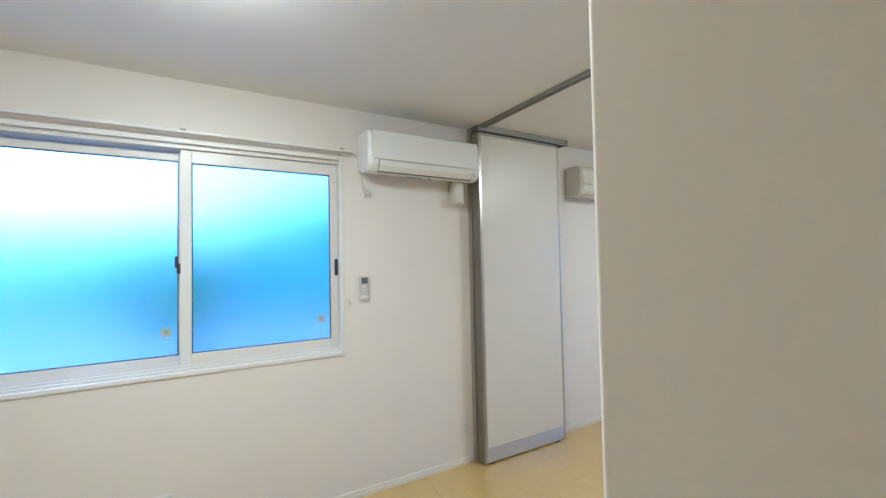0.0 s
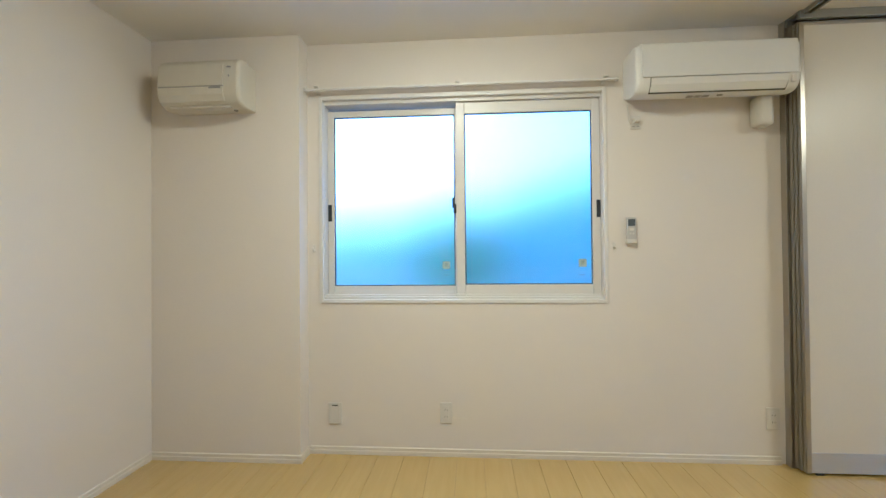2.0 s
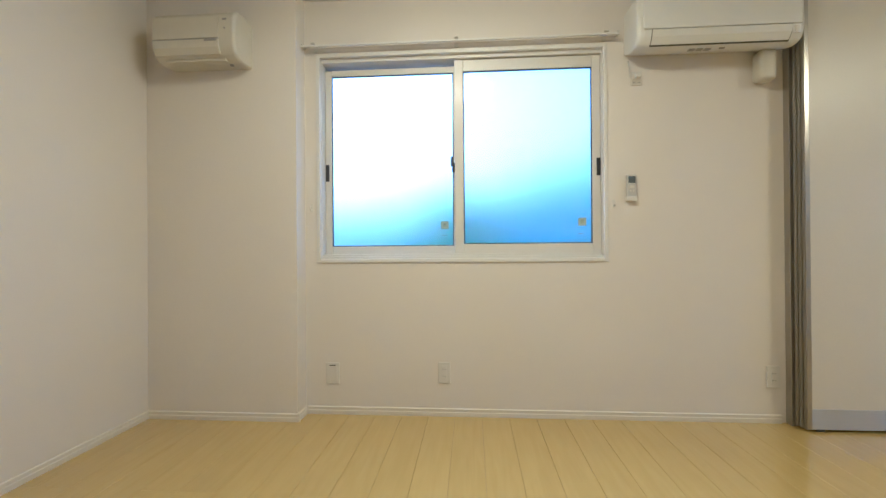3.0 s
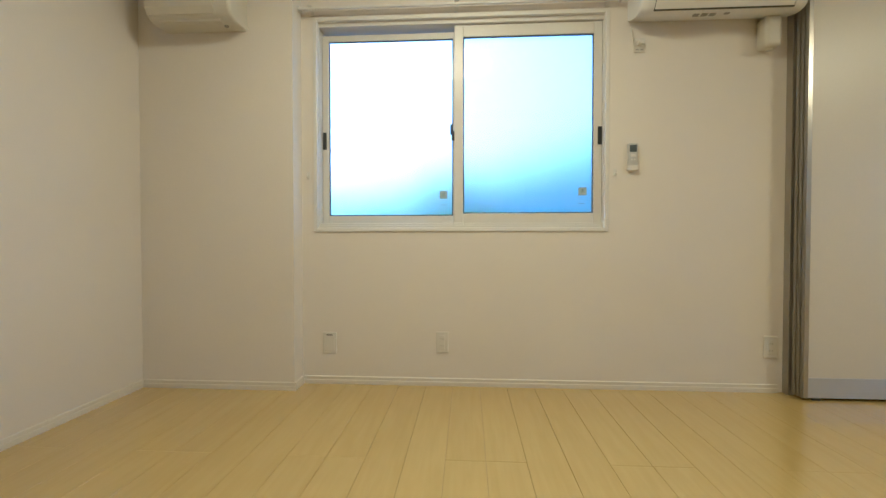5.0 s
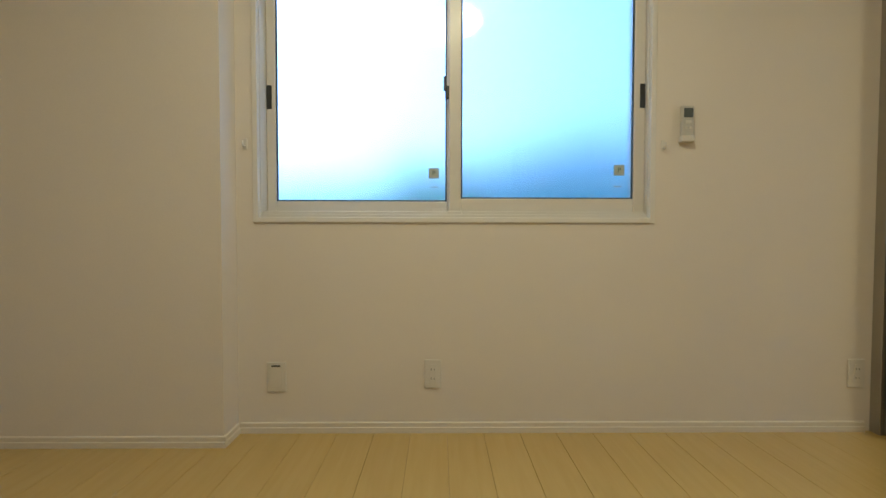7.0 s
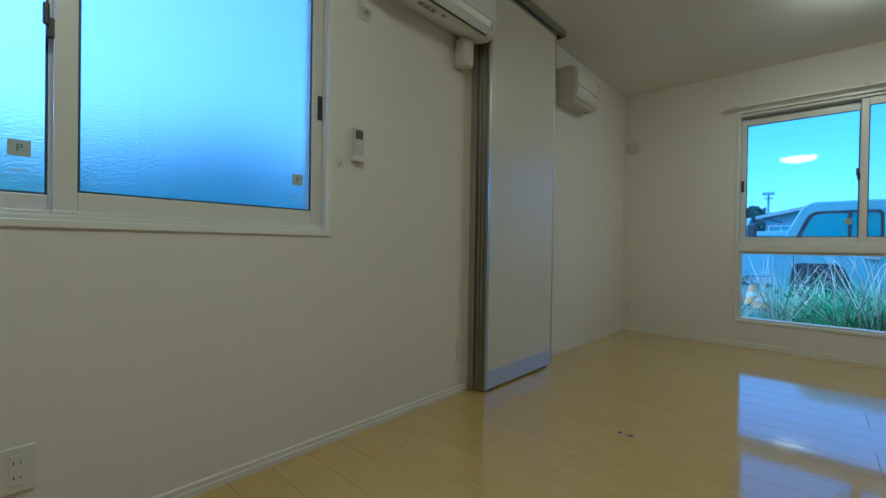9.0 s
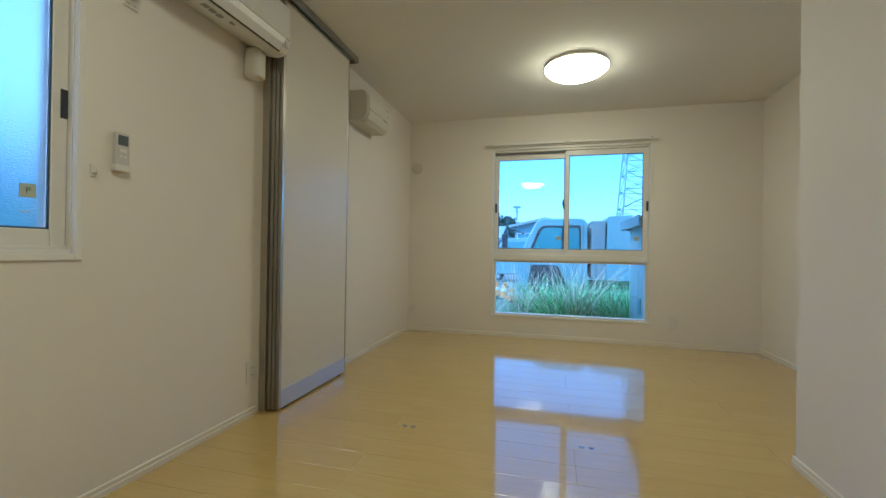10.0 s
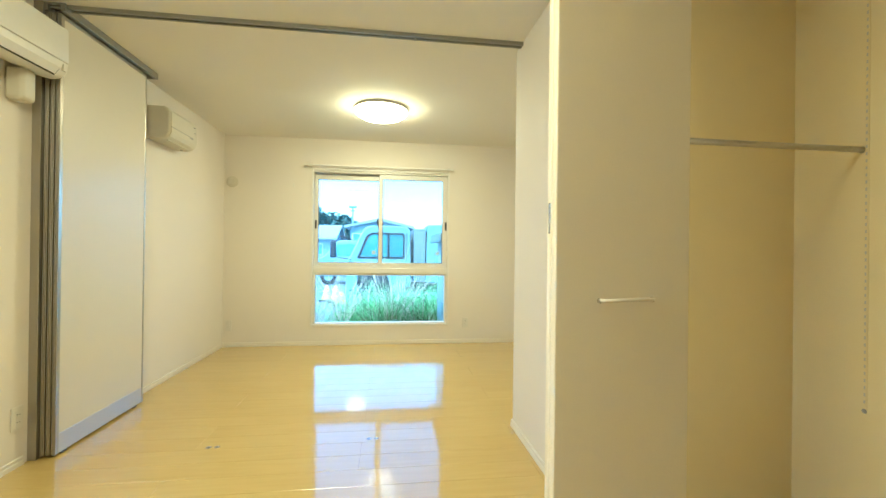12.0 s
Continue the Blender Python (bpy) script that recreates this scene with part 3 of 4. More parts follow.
def round_profile(pts, radius, n=4):
    """Rounds the corners of a closed outline."""
    out = []
    m = len(pts)
    for i in range(m):
        p, a, b = Vector(pts[i]), Vector(pts[i - 1]), Vector(pts[(i + 1) % m])
        r = radius[i] if isinstance(radius, (list, tuple)) else radius
        if r <= 0:
            out.append(tuple(p))
            continue
        u, v = (a - p).normalized(), (b - p).normalized()
        r = min(r, (a - p).length * 0.45, (b - p).length * 0.45)
        for k in range(n + 1):
            s = k / n
            q = p + u * r * (1 - s) ** 2 + v * r * s ** 2
            out.append((q.x, q.y))
    return out


def loft(profile, stations, height):
    """A shell along x with softly drawn-in ends; stations: (x, scale towards the wall)."""
    bm = bmesh.new()
    rings = []
    for x, s in stations:
        rings.append([bm.verts.new((x, y * s, height / 2 + (z - height / 2) * (0.35 + 0.65 * s))) for y, z in profile])
    n = len(profile)
    for a, b in zip(rings, rings[1:]):
        for i in range(n):
            bm.faces.new((a[i], a[(i + 1) % n], b[(i + 1) % n], b[i]))
    bm.faces.new(rings[0])
    bm.faces.new(rings[-1])
    bmesh.ops.recalc_face_normals(bm, faces=bm.faces)
    return bm


def soft_ends(w, r=0.022):
    return [(0.0, 0.90), (r * 0.15, 0.945), (r * 0.5, 0.98), (r, 1.0), (w - r, 1.0), (w - r * 0.5, 0.98), (w - r * 0.15, 0.945), (w, 0.90)]


def wide_air_conditioner(x, z):
    """Wide unit: shell, front panel, outlet flap, louvre recess."""
    a = thing("air_conditioner", pose(x, 0, z), "large white wall air conditioner above the remote control", "air conditioner")
    w, h = 0.81, 0.275
    shell = round_profile([(0, 0.048), (-0.06, 0.024), (-0.120, 0.010), (-0.168, 0.020), (-0.192, 0.055), (-0.198, 0.100), (-0.192, h - 0.015), (-0.155, h), (0, h)], [0, 0.02, 0.03, 0.03, 0.02, 0.01, 0.03, 0.02, 0])
    part("shell", loft(shell, soft_ends(w, 0.034), h), AC_WHITE, a)
    part("front_panel", prism(round_profile([(-0.1925, 0.0900), (-0.2045, 0.0890), (-0.2005, h - 0.012), (-0.163, h + 0.003), (-0.161, h - 0.001), (-0.188, h - 0.02)], 0.006), 0.026, w - 0.026, "x", 0.0015), AC_WHITE, a)
    part("flap", prism([(-0.1715, 0.0210), (-0.1960, 0.053), (-0.2045, 0.0850), (-0.1985, 0.0850), (-0.1900, 0.053), (-0.1660, 0.0230)], 0.070, w - 0.070, "x", 0.001), AC_WHITE, a, "closed outlet flap")
    part("flap_gap", prism([(-0.1665, 0.0150), (-0.1930, 0.0515), (-0.2000, 0.0875), (-0.1955, 0.0875), (-0.1880, 0.0515), (-0.1610, 0.0170)], 0.0675, w - 0.0675, "x"), DARK, a, "dark slot under the flap")
    for u in (0.28, 0.32, 0.36):
        part("underside_vent", boxes(((u, -0.135, 0.0085), (u + 0.030, -0.112, 0.0125)), bevel=0.0008), GREY_PLASTIC, a)
    part("sensor", boxes(((0.43, -0.138, 0.008), (0.455, -0.125, 0.014)), bevel=0.0015), GREY_PLASTIC, a)
    part("indicator", boxes(((w - 0.055, -0.2005, 0.045), (w - 0.035, -0.189, 0.080)), bevel=0.001), PLATE, a)
    return a


def small_air_conditioner(m, label):
    """Short older unit: wedge shell, two-part grille front, outlet, sides."""
    a = thing("air_conditioner", m, label, "air conditioner", "small cream air conditioners")
    w, h = 0.455, 0.258
    shell = round_profile([(0, 0.010), (-0.105, 0.0), (-0.152, 0.018), (-0.174, 0.052), (-0.178, 0.100), (-0.172, h - 0.035), (-0.138, h), (0, h)], [0, 0.03, 0.03, 0.03, 0.03, 0.04, 0.03, 0])
    part("shell", loft(shell, soft_ends(w, 0.016), h), AC_CREAM, a)
    part("upper_grille", prism([(-0.177, 0.100), (-0.1835, 0.102), (-0.1785, h - 0.044), (-0.172, h - 0.046)], 0.012, w - 0.085, "x", 0.001), AC_CREAM, a)
    part("lower_grille", prism([(-0.156, 0.026), (-0.164, 0.024), (-0.1810, 0.055), (-0.1830, 0.095), (-0.176, 0.096)], 0.012, w - 0.085, "x", 0.001), AC_CREAM, a)
    part("seam", boxes(((0.012, -0.1812, 0.0958), (w - 0.085, -0.170, 0.1006))), GREY_PLASTIC, a)
    part("seam", boxes(((0.012, -0.1770, h - 0.0450), (w - 0.085, -0.164, h - 0.0425))), AC_CREAM, a)
    part("badge", boxes(((w - 0.16, -0.1845, 0.084), (w - 0.095, -0.179, 0.094)), bevel=0.001), GREY_PLASTIC, a)
    part("display", boxes(((w - 0.065, -0.1780, h - 0.062), (w - 0.045, -0.168, h - 0.055))), GREY_PLASTIC, a)
    part("receiver", boxes(((w - 0.056, -0.1805, h - 0.112), (w - 0.051, -0.170, h - 0.102))), GREY_PLASTIC, a)
    part("outlet", boxes(((0.05, -0.140, 0.002), (w - 0.07, -0.090, 0.010))), AC_CREAM, a)
    for k in range(2):
        y = -0.138 + 0.026 * k
        part("louvre", boxes(((0.05, y, 0.0005), (w - 0.07, y + 0.016, 0.004))), AC_CREAM, a)
    part("cord_gland", lathe([(0, 0), (0.012, 0.0), (0.010, -0.010), (0, -0.011)], 14, (w - 0.07, -0.08, 0.006)), GREY_PLASTIC, a)
    return a


wide_air_conditioner(2.695, 1.965)
one = small_air_conditioner(pose(0.170, -0.12, 1.954), "small aged cream air conditioner on the corner pier")
two = copy_thing(one, pose(4.535, 0, 1.949))
tagged(two, "small aged cream air conditioner beyond the partition")

# pipe cover below the wide unit
pc = thing("pipe_cover", pose(3.404, -0.001, 1.828), "beige rounded pipe cover below the air conditioner", "pipe cover")
part("cover", boxes(((-0.043, -0.085, 0), (0.043, 0.0, 0.164)), bevel=0.022, seg=5), AC_CREAM, pc, "", True)
part("drain_boss", lathe([(0, -0.012), (0.016, -0.010), (0.022, 0.0), (0, 0.0)], 18, (0.0, -0.045, 0.004)), AC_CREAM, pc)

# ---- small wall fittings ----


def outlet(m, label, group="wall outlets"):
    o = thing("wall_outlet", m, label, "outlet", group)
    part("plate", boxes(((-0.035, -0.008, -0.060), (0.035, 0, 0.060)), bevel=0.004, seg=3), PLATE, o)
    body = part("socket", boxes(((-0.014, -0.0105, -0.040), (0.014, -0.007, 0.040)), bevel=0.0015), PLATE, o)
    for z in (-0.022, 0.016):
        for u, h in ((-0.0065, 0.008), (0.0065, 0.006)):
            part("slot", boxes(((u - 0.0012, -0.0112, z), (u + 0.0012, -0.0100, z + h))), BLACK, body)
    return o


a = outlet(pose(1.683, 0, 0.247), "white two-gang wall outlet below the frosted window")
tagged(copy_thing(a, pose(3.462, 0, 0.247)), "white wall outlet beside the partition jamb")
tagged(copy_thing(a, pose(EAST, -2.783, 0.246, 0, 0, -90)), "white wall outlet beside the tall window")
tagged(copy_thing(a, pose(EAST, -0.065, 0.240, 0, 0, -90)), "white wall outlet in the far corner")
cp = thing("cable_outlet", pose(1.035, 0, 0.235), "white cable outlet plate with a small black label", "outlet")
part("plate", boxes(((-0.040, -0.008, -0.062), (0.040, 0, 0.062)), bevel=0.004, seg=3), PLATE, cp)
part("insert", boxes(((-0.028, -0.0105, -0.045), (0.028, -0.007, 0.042)), bevel=0.002), PLATE, cp)
part("label_strip", boxes(((-0.018, -0.0112, 0.044), (0.018, -0.0075, 0.049))), BLACK, cp)

ao = thing("ac_outlet", pose(2.758, 0, 1.885), "small white outlet with a plug and looped cord", "outlet")
part("plate", boxes(((-0.030, -0.007, -0.038), (0.030, 0, 0.038)), bevel=0.003), PLATE, ao)
part("plug", boxes(((-0.014, -0.034, -0.004), (0.014, -0.006, 0.018)), bevel=0.004), PLATE, ao)
part("cord", tube([(-0.008, -0.03, 0.0), (-0.03, -0.035, -0.018), (-0.045, -0.03, 0.0), (-0.045, -0.022, 0.05), (-0.05, -0.02, 0.09)], 0.0035, 8), PLATE, ao, "", True)
# solid grey strips draw the shade of the prong gaps; the plate isn't cut
part("prong_shadow_gap", boxes(((-0.020, -0.0082, -0.026), (-0.006, -0.0068, -0.022)), ((0.006, -0.0082, -0.026), (0.020, -0.0068, -0.022))), GREY_PLASTIC, ao)

rc = thing("remote_control", pose(2.722, 0, 1.278), "pale grey air conditioner remote in its wall holder", "remote control")
part("holder", boxes(((-0.0275, -0.028, -0.072), (0.0275, 0, -0.046)), ((-0.022, -0.005, -0.030), (0.022, 0, 0.03)), bevel=0.004), PLATE, rc)
body = part("body", boxes(((-0.026, -0.026, -0.066), (0.026, -0.006, 0.074)), bevel=0.006, seg=3), REMOTE, rc)
part("screen", boxes(((-0.019, -0.0268, 0.026), (0.019, -0.0252, 0.064)), bevel=0.001), SCREEN, body)
part("button", boxes(((-0.012, -0.0278, 0.000), (0.012, -0.0255, 0.014)), bevel=0.002), PLATE, body)
for u in (-0.012, 0.004):
    part("button", boxes(((u, -0.0275, -0.020), (u + 0.009, -0.0255, -0.011)), bevel=0.0015), PLATE, body)

for x in (0.915, 2.632):
    k = thing("curtain_hook", pose(x, 0, 1.195), "tiny white curtain tie hook beside the window", "hook", "curtain tie hooks")
    part("plate", boxes(((-0.008, -0.004, -0.022), (0.008, 0, 0.022)), bevel=0.0015), PLATE, k)
    part("prong", tube([(0, -0.003, -0.010), (0, -0.020, -0.014), (0, -0.026, -0.002), (0, -0.024, 0.008)], 0.003, 8), PLATE, k, "", True)

vent = thing("wall_vent", pose(EAST, -0.088, 1.868, 0, 0, -90), "round cream wall vent cap near the corner", "vent")
part("flange", lathe([(0, 0.0), (0.062, 0.0), (0.064, 0.008), (0.056, 0.014), (0.050, 0.016), (0, 0.016)], 36), AC_CREAM, vent).matrix_basis = pose(0, 0, 0, 90, 0, 0)
part("disc", lathe([(0, 0.030), (0.034, 0.029), (0.042, 0.024), (0.040, 0.018), (0, 0.018)], 36), AC_CREAM, vent).matrix_basis = pose(0, 0, 0, 90, 0, 0)
th = thing("wall_hook", pose(EAST, -0.756, 1.85, 0, 0, -90), "tiny white hook on the wall by the window", "hook")
part("plate", boxes(((-0.008, -0.006, -0.02), (0.008, 0, 0.02)), bevel=0.002), PLATE, th)
part("prong", tube([(0, -0.005, -0.008), (0, -0.020, -0.012), (0, -0.022, 0.002)], 0.003, 8), PLATE, th)

# ---- outdoors ----
GROUND = -0.38
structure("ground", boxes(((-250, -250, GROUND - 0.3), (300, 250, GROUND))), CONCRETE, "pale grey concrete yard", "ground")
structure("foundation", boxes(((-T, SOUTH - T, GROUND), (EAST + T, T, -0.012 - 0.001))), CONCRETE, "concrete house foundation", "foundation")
structure("roof_slab", boxes(((-0.6, SOUTH - 0.6, H + 0.121), (EAST + 0.25, 0.36, H + 0.30))), SHED, "plain roof over the rooms", "roof")


def shed():
    """Low storage shed against the outside wall."""
    s = thing("storage_shed", pose(EAST + T + 0.005, -2.585, GROUND), "low white storage shed with a grey roof", "shed")
    L, D, h = 1.03, 1.4, 1.66
    part("wall", boxes(((0, -D, 0), (L, 0, h))), SHED, s)
    part("corner_trim", boxes(((L - 0.03, 0.0, 0.02), (L + 0.004, 0.004, h - 0.02)), bevel=0.001), SHED, s)
    part("wall_seam", boxes(((0.52, 0.0, 0.05), (0.526, 0.003, h - 0.06))), SHED, s)
    part("roof", boxes(((-0.0, -D - 0.1, h), (L + 0.13, 0.085, h + 0.045)), bevel=0.004), ROOF, s)
    part("fascia", boxes(((0.0, 0.085, h - 0.055), (L + 0.14, 0.10, h + 0.06)), ((L + 0.13, -D - 0.1, h - 0.055), (L + 0.145, 0.10, h + 0.06)), bevel=0.003), STEEL, s)
    part("access_panel", boxes(((0.35, 0.001, 0.62), (0.50, 0.012, 0.80)), bevel=0.003), STEEL, s)
    return s


shed()


def truck():
    """Cab-over light truck, seen from its side, nose to the north."""
    t = thing("truck", pose(11.0, -0.98, GROUND), "pale blue-white cab-over truck parked on the yard", "truck")
    side = round_profile([(0.14, 0.42), (0.10, 0.55), (0.10, 1.15), (-0.26, 1.98), (-0.38, 2.06), (-1.18, 2.06), (-1.28, 1.96), (-1.30, 0.42)], [0.05, 0.06, 0.1, 0.12, 0.06, 0.06, 0.06, 0])
    cab = part("cab", prism(side, 0.0, 1.65, "x", 0.03, 3), TRUCK, t)
    win = round_profile([(-0.12, 1.28), (-0.32, 1.82), (-0.42, 1.90), (-1.12, 1.90), (-1.16, 1.84), (-1.16, 1.28)], 0.05)
    part("side_window", prism(win, -0.004, 0.03, "x", 0.004), BLACK, cab, "dark window seal")
    win2 = round_profile([(-0.20, 1.33), (-0.37, 1.78), (-0.45, 1.85), (-0.78, 1.85), (-0.78, 1.33)], 0.04)
    part("side_glass", prism(win2, -0.008, 0.0, "x"), TRUCK_GLASS, cab)
    win3 = round_profile([(-0.83, 1.33), (-0.83, 1.85), (-1.09, 1.85), (-1.12, 1.80), (-1.12, 1.33)], 0.03)
    part("side_glass", prism(win3, -0.008, 0.0, "x"), TRUCK_GLASS, cab)
    part("door_seam", boxes(((-0.003, -0.175, 0.62), (0.0, -0.165, 1.27))), DARK, cab)
    part("door_seam", boxes(((-0.003, -1.205, 0.62), (0.0, -1.195, 1.93))), DARK, cab)
    part("door_handle", boxes(((-0.03, -1.13, 1.10), (-0.002, -0.96, 1.14)), bevel=0.008), GREY_PLASTIC, cab)
    part("side_stripe", boxes(((-0.005, -1.28, 1.18), (0.0, -0.05, 1.215))), SHED, cab)
    part("bumper", boxes(((0.0, -0.06, 0.35), (1.65, 0.09, 0.58)), bevel=0.03), TRUCK, t)
    part("wheel_arch", prism(round_profile([(-0.10, 0.42), (-0.16, 1.02), (-0.72, 1.02), (-0.96, 0.42)], 0.10), -0.006, 0.05, "x"), BLACK, cab)
    part("mirror_arm", tube([(0.0, -0.02, 1.72), (-0.12, 0.22, 1.80), (-0.14, 0.36, 1.62)], 0.012, 8), BLACK, t)
    part("mirror_arm", tube([(0.0, 0.0, 1.26), (-0.10, 0.24, 1.30), (-0.14, 0.36, 1.42)], 0.012, 8), BLACK, t)
    part("mirror", boxes(((-0.20, 0.30, 1.30), (-0.08, 0.42, 1.70)), bevel=0.03), BLACK, t)
    for y in (-0.60, -3.3):
        w = part("tyre", lathe([(0.20, -0.11), (0.36, -0.11), (0.385, -0.08), (0.385, 0.08), (0.36, 0.11), (0.20, 0.11), (0.20, -0.11)], 32), RUBBER, t)
        w.matrix_basis = pose(0.17, y, 0.385, 0, 90, 0)
        part("rim", lathe([(0, -0.05), (0.10, -0.06), (0.20, -0.10), (0.20, 0.10), (0, 0.08)], 24), STEEL, w)
    part("chassis", boxes(((0.35, -4.4, 0.45), (0.55, -0.9, 0.65)), ((1.1, -4.4, 0.45), (1.3, -0.9, 0.65))), BLACK, t)
    part("bed_guard", boxes(((0.02, -1.62, 0.75), (1.63, -1.36, 2.00)), bevel=0.006), TRUCK_BROWN, t, "brownish upright guard behind the cab")
    hop = prism(round_profile([(-1.63, 0.72), (-1.66, 2.10), (-2.10, 2.12), (-2.56, 0.95), (-4.4, 0.95), (-4.4, 0.62)], 0.03), 0.02, 1.63, "x", 0.012)
    part("hopper", hop, TRUCK, t, "pale sloped hopper body")
    part("side_guard", boxes(((0.0, -2.9, 0.50), (0.03, -1.1, 0.62)), bevel=0.006), DARK, t)
    t.scale = (1, 1.08, 1)
    return t


truck()


def van():
    v = thing("van", pose(19.0, 1.3, GROUND), "white van parked behind the truck", "van")
    side = round_profile([(0, 0.35), (0.05, 0.95), (-0.55, 1.25), (-1.0, 1.86), (-3.3, 1.9), (-3.4, 0.35)], [0.1, 0.15, 0.1, 0.2, 0.15, 0.1])
    b = part("body", prism(side, 0, 1.6, "x", 0.04, 2), TRUCK, v)
    part("side_glass", prism(round_profile([(-0.72, 1.2), (-1.05, 1.72), (-2.9, 1.74), (-2.9, 1.2)], 0.05), -0.006, 0.0, "x"), AUTOGLASS, b)
    for y in (-0.65, -2.7):
        w = part("tyre", lathe([(0.18, -0.1), (0.31, -0.1), (0.33, -0.07), (0.33, 0.07), (0.31, 0.1), (0.18, 0.1), (0.18, -0.1)], 28), RUBBER, v)
        w.matrix_basis = pose(0.12, y, 0.33, 0, 90, 0)
        part("rim", lathe([(0, -0.06), (0.18, -0.09), (0.18, 0.09), (0, 0.06)], 20), STEEL, w)
    return v


van()

for i, (x, y, h) in enumerate(((13.0, -0.40, 0.46), (13.4, -0.10, 0.44), (12.4, -0.62, 0.36))):
    b = thing("traffic_barrel", pose(x, y, GROUND), "orange plastic marker standing on the yard", "marker", "orange markers")
    part("base", boxes(((-0.2, -0.2, 0), (0.2, 0.2, 0.05)), bevel=0.015), BLACK, b)
    part("cone", lathe([(0.0, 0.05), (0.15, 0.05), (0.045, h), (0.0, h)], 20), ORANGE, b)
    part("band", lathe([(0.112, 0.05 + h * 0.35), (0.116, 0.05 + h * 0.35), (0.09, 0.05 + h * 0.55), (0.086, 0.05 + h * 0.55)], 20), TRIM, b)


def house(name, m, L, D, h, rise, label, wall, gable="x", windows=3):
    """A plain house: walls, pitched roof with eaves, windows."""
    o = thing(name, m, label, "house", "houses beyond the yard")
    part("wall", boxes(((0, 0, 0), (L, D, h))), wall, o)
    e = 0.45
    if gable == "x":
        roof = prism([(-e, h - 0.1), (D / 2, h + rise), (D + e, h - 0.1), (D + e, h + 0.08), (D / 2, h + rise + 0.2), (-e, h + 0.08)], -e, L + e, "x")
        gb = prism([(0, h), (D, h), (D / 2, h + rise)], 0.02, L - 0.02, "x")
    else:
        roof = prism([(-e, h - 0.1), (L / 2, h + rise), (L + e, h - 0.1), (L + e, h + 0.08), (L / 2, h + rise + 0.2), (-e, h + 0.08)], -e, D + e, "y")
        gb = prism([(0, h), (L, h), (L / 2, h + rise)], 0.02, D - 0.02, "y")
    part("roof", roof, ROOF, o)
    part("gable", gb, wall, o)
    for k in range(windows):
        y = D * (k + 0.5) / windows
        wd = part("window", boxes(((-0.03, y - 0.6, h - 1.6), (0.02, y + 0.6, h - 0.5))), TRIM, o)
        part("pane", boxes(((-0.035, y - 0.55, h - 1.55), (-0.03, y - 0.02, h - 0.55)), ((-0.035, y + 0.02, h - 1.55), (-0.03, y + 0.55, h - 0.55))), AUTOGLASS, wd)
    return o


house("house", pose(34, -3.4, GROUND), 7, 4.5, 3.25, 0.5, "low grey-roofed house beyond the yard", SIDING, "x")
house("house", pose(42, 3.5, GROUND), 8, 9, 2.5, 1.3, "wide house with a dark tiled roof", SIDING, "y")
house("house", pose(48, -9.0, GROUND), 9, 7, 2.5, 1.3, "pale house behind the truck", SIDING, "y")
house("house", pose(40, -17.0, GROUND), 8, 7, 2.4, 1.2, "distant pale house with a tiled roof", SIDING, "y")


def crown_mesh(count, rx, ry, rz, centre, size, seed):
    """Many small leaf clumps in an uneven egg-shaped cloud."""
    rnd = random.Random(seed)
    bm = bmesh.new()
    for _ in range(count):
        while True:
            p = Vector((rnd.uniform(-1, 1), rnd.uniform(-1, 1), rnd.uniform(-1, 1)))
            if p.length < 1 and rnd.random() < 0.25 + 0.75 * p.length:
                break
        p *= 0.75 + 0.35 * noise.noise(p * 2.3 + Vector((seed, 0, 0)))
        c = Vector(centre) + Vector((p.x * rx, p.y * ry, p.z * rz))
        rot = Euler((rnd.uniform(0, 6), rnd.uniform(0, 6), rnd.uniform(0, 6))).to_matrix()
        s = size * rnd.uniform(0.6, 1.3)
        for q in range(2):
            a = rot @ Vector((s, 0, 0)) if q == 0 else rot @ Vector((0, 0, s))
            b = rot @ Vector((0, s * 0.5, 0))
            bm.faces.new([bm.verts.new(c + v) for v in (-a, b, a, -b)])
    return bm


def tree(m, height, seed, label, group="trees on the low hill"):
    t = thing("tree", m, label, "tree", group)
    r = height * 0.03
    part("trunk", lathe([(r * 1.3, 0), (r, height * 0.2), (r * 0.6, height * 0.6), (0.0, height * 0.9)], 8), BARK, t)
    for k in range(4):
        a = k * 1.7 + seed
        part("limb", tube([(0, 0, height * (0.3 + 0.1 * k)), (math.cos(a) * height * 0.16, math.sin(a) * height * 0.16, height * (0.45 + 0.1 * k))], r * 0.35, 6), BARK, t)
    part("crown", crown_mesh(900, height * 0.3, height * 0.3, height * 0.42, (0, 0, height * 0.58), height * 0.045, seed), HAZY_LEAVES, t)
    return t


rnd = random.Random(5)
for k in range(9):
    y = 3.6 + k * 1.15
    tree(pose(78 + rnd.uniform(-4, 4), y + rnd.uniform(-0.6, 0.6), GROUND), 6.8 + k * 0.42 + rnd.uniform(-0.5, 0.6), k + 1, "dark green tree on the low hill")

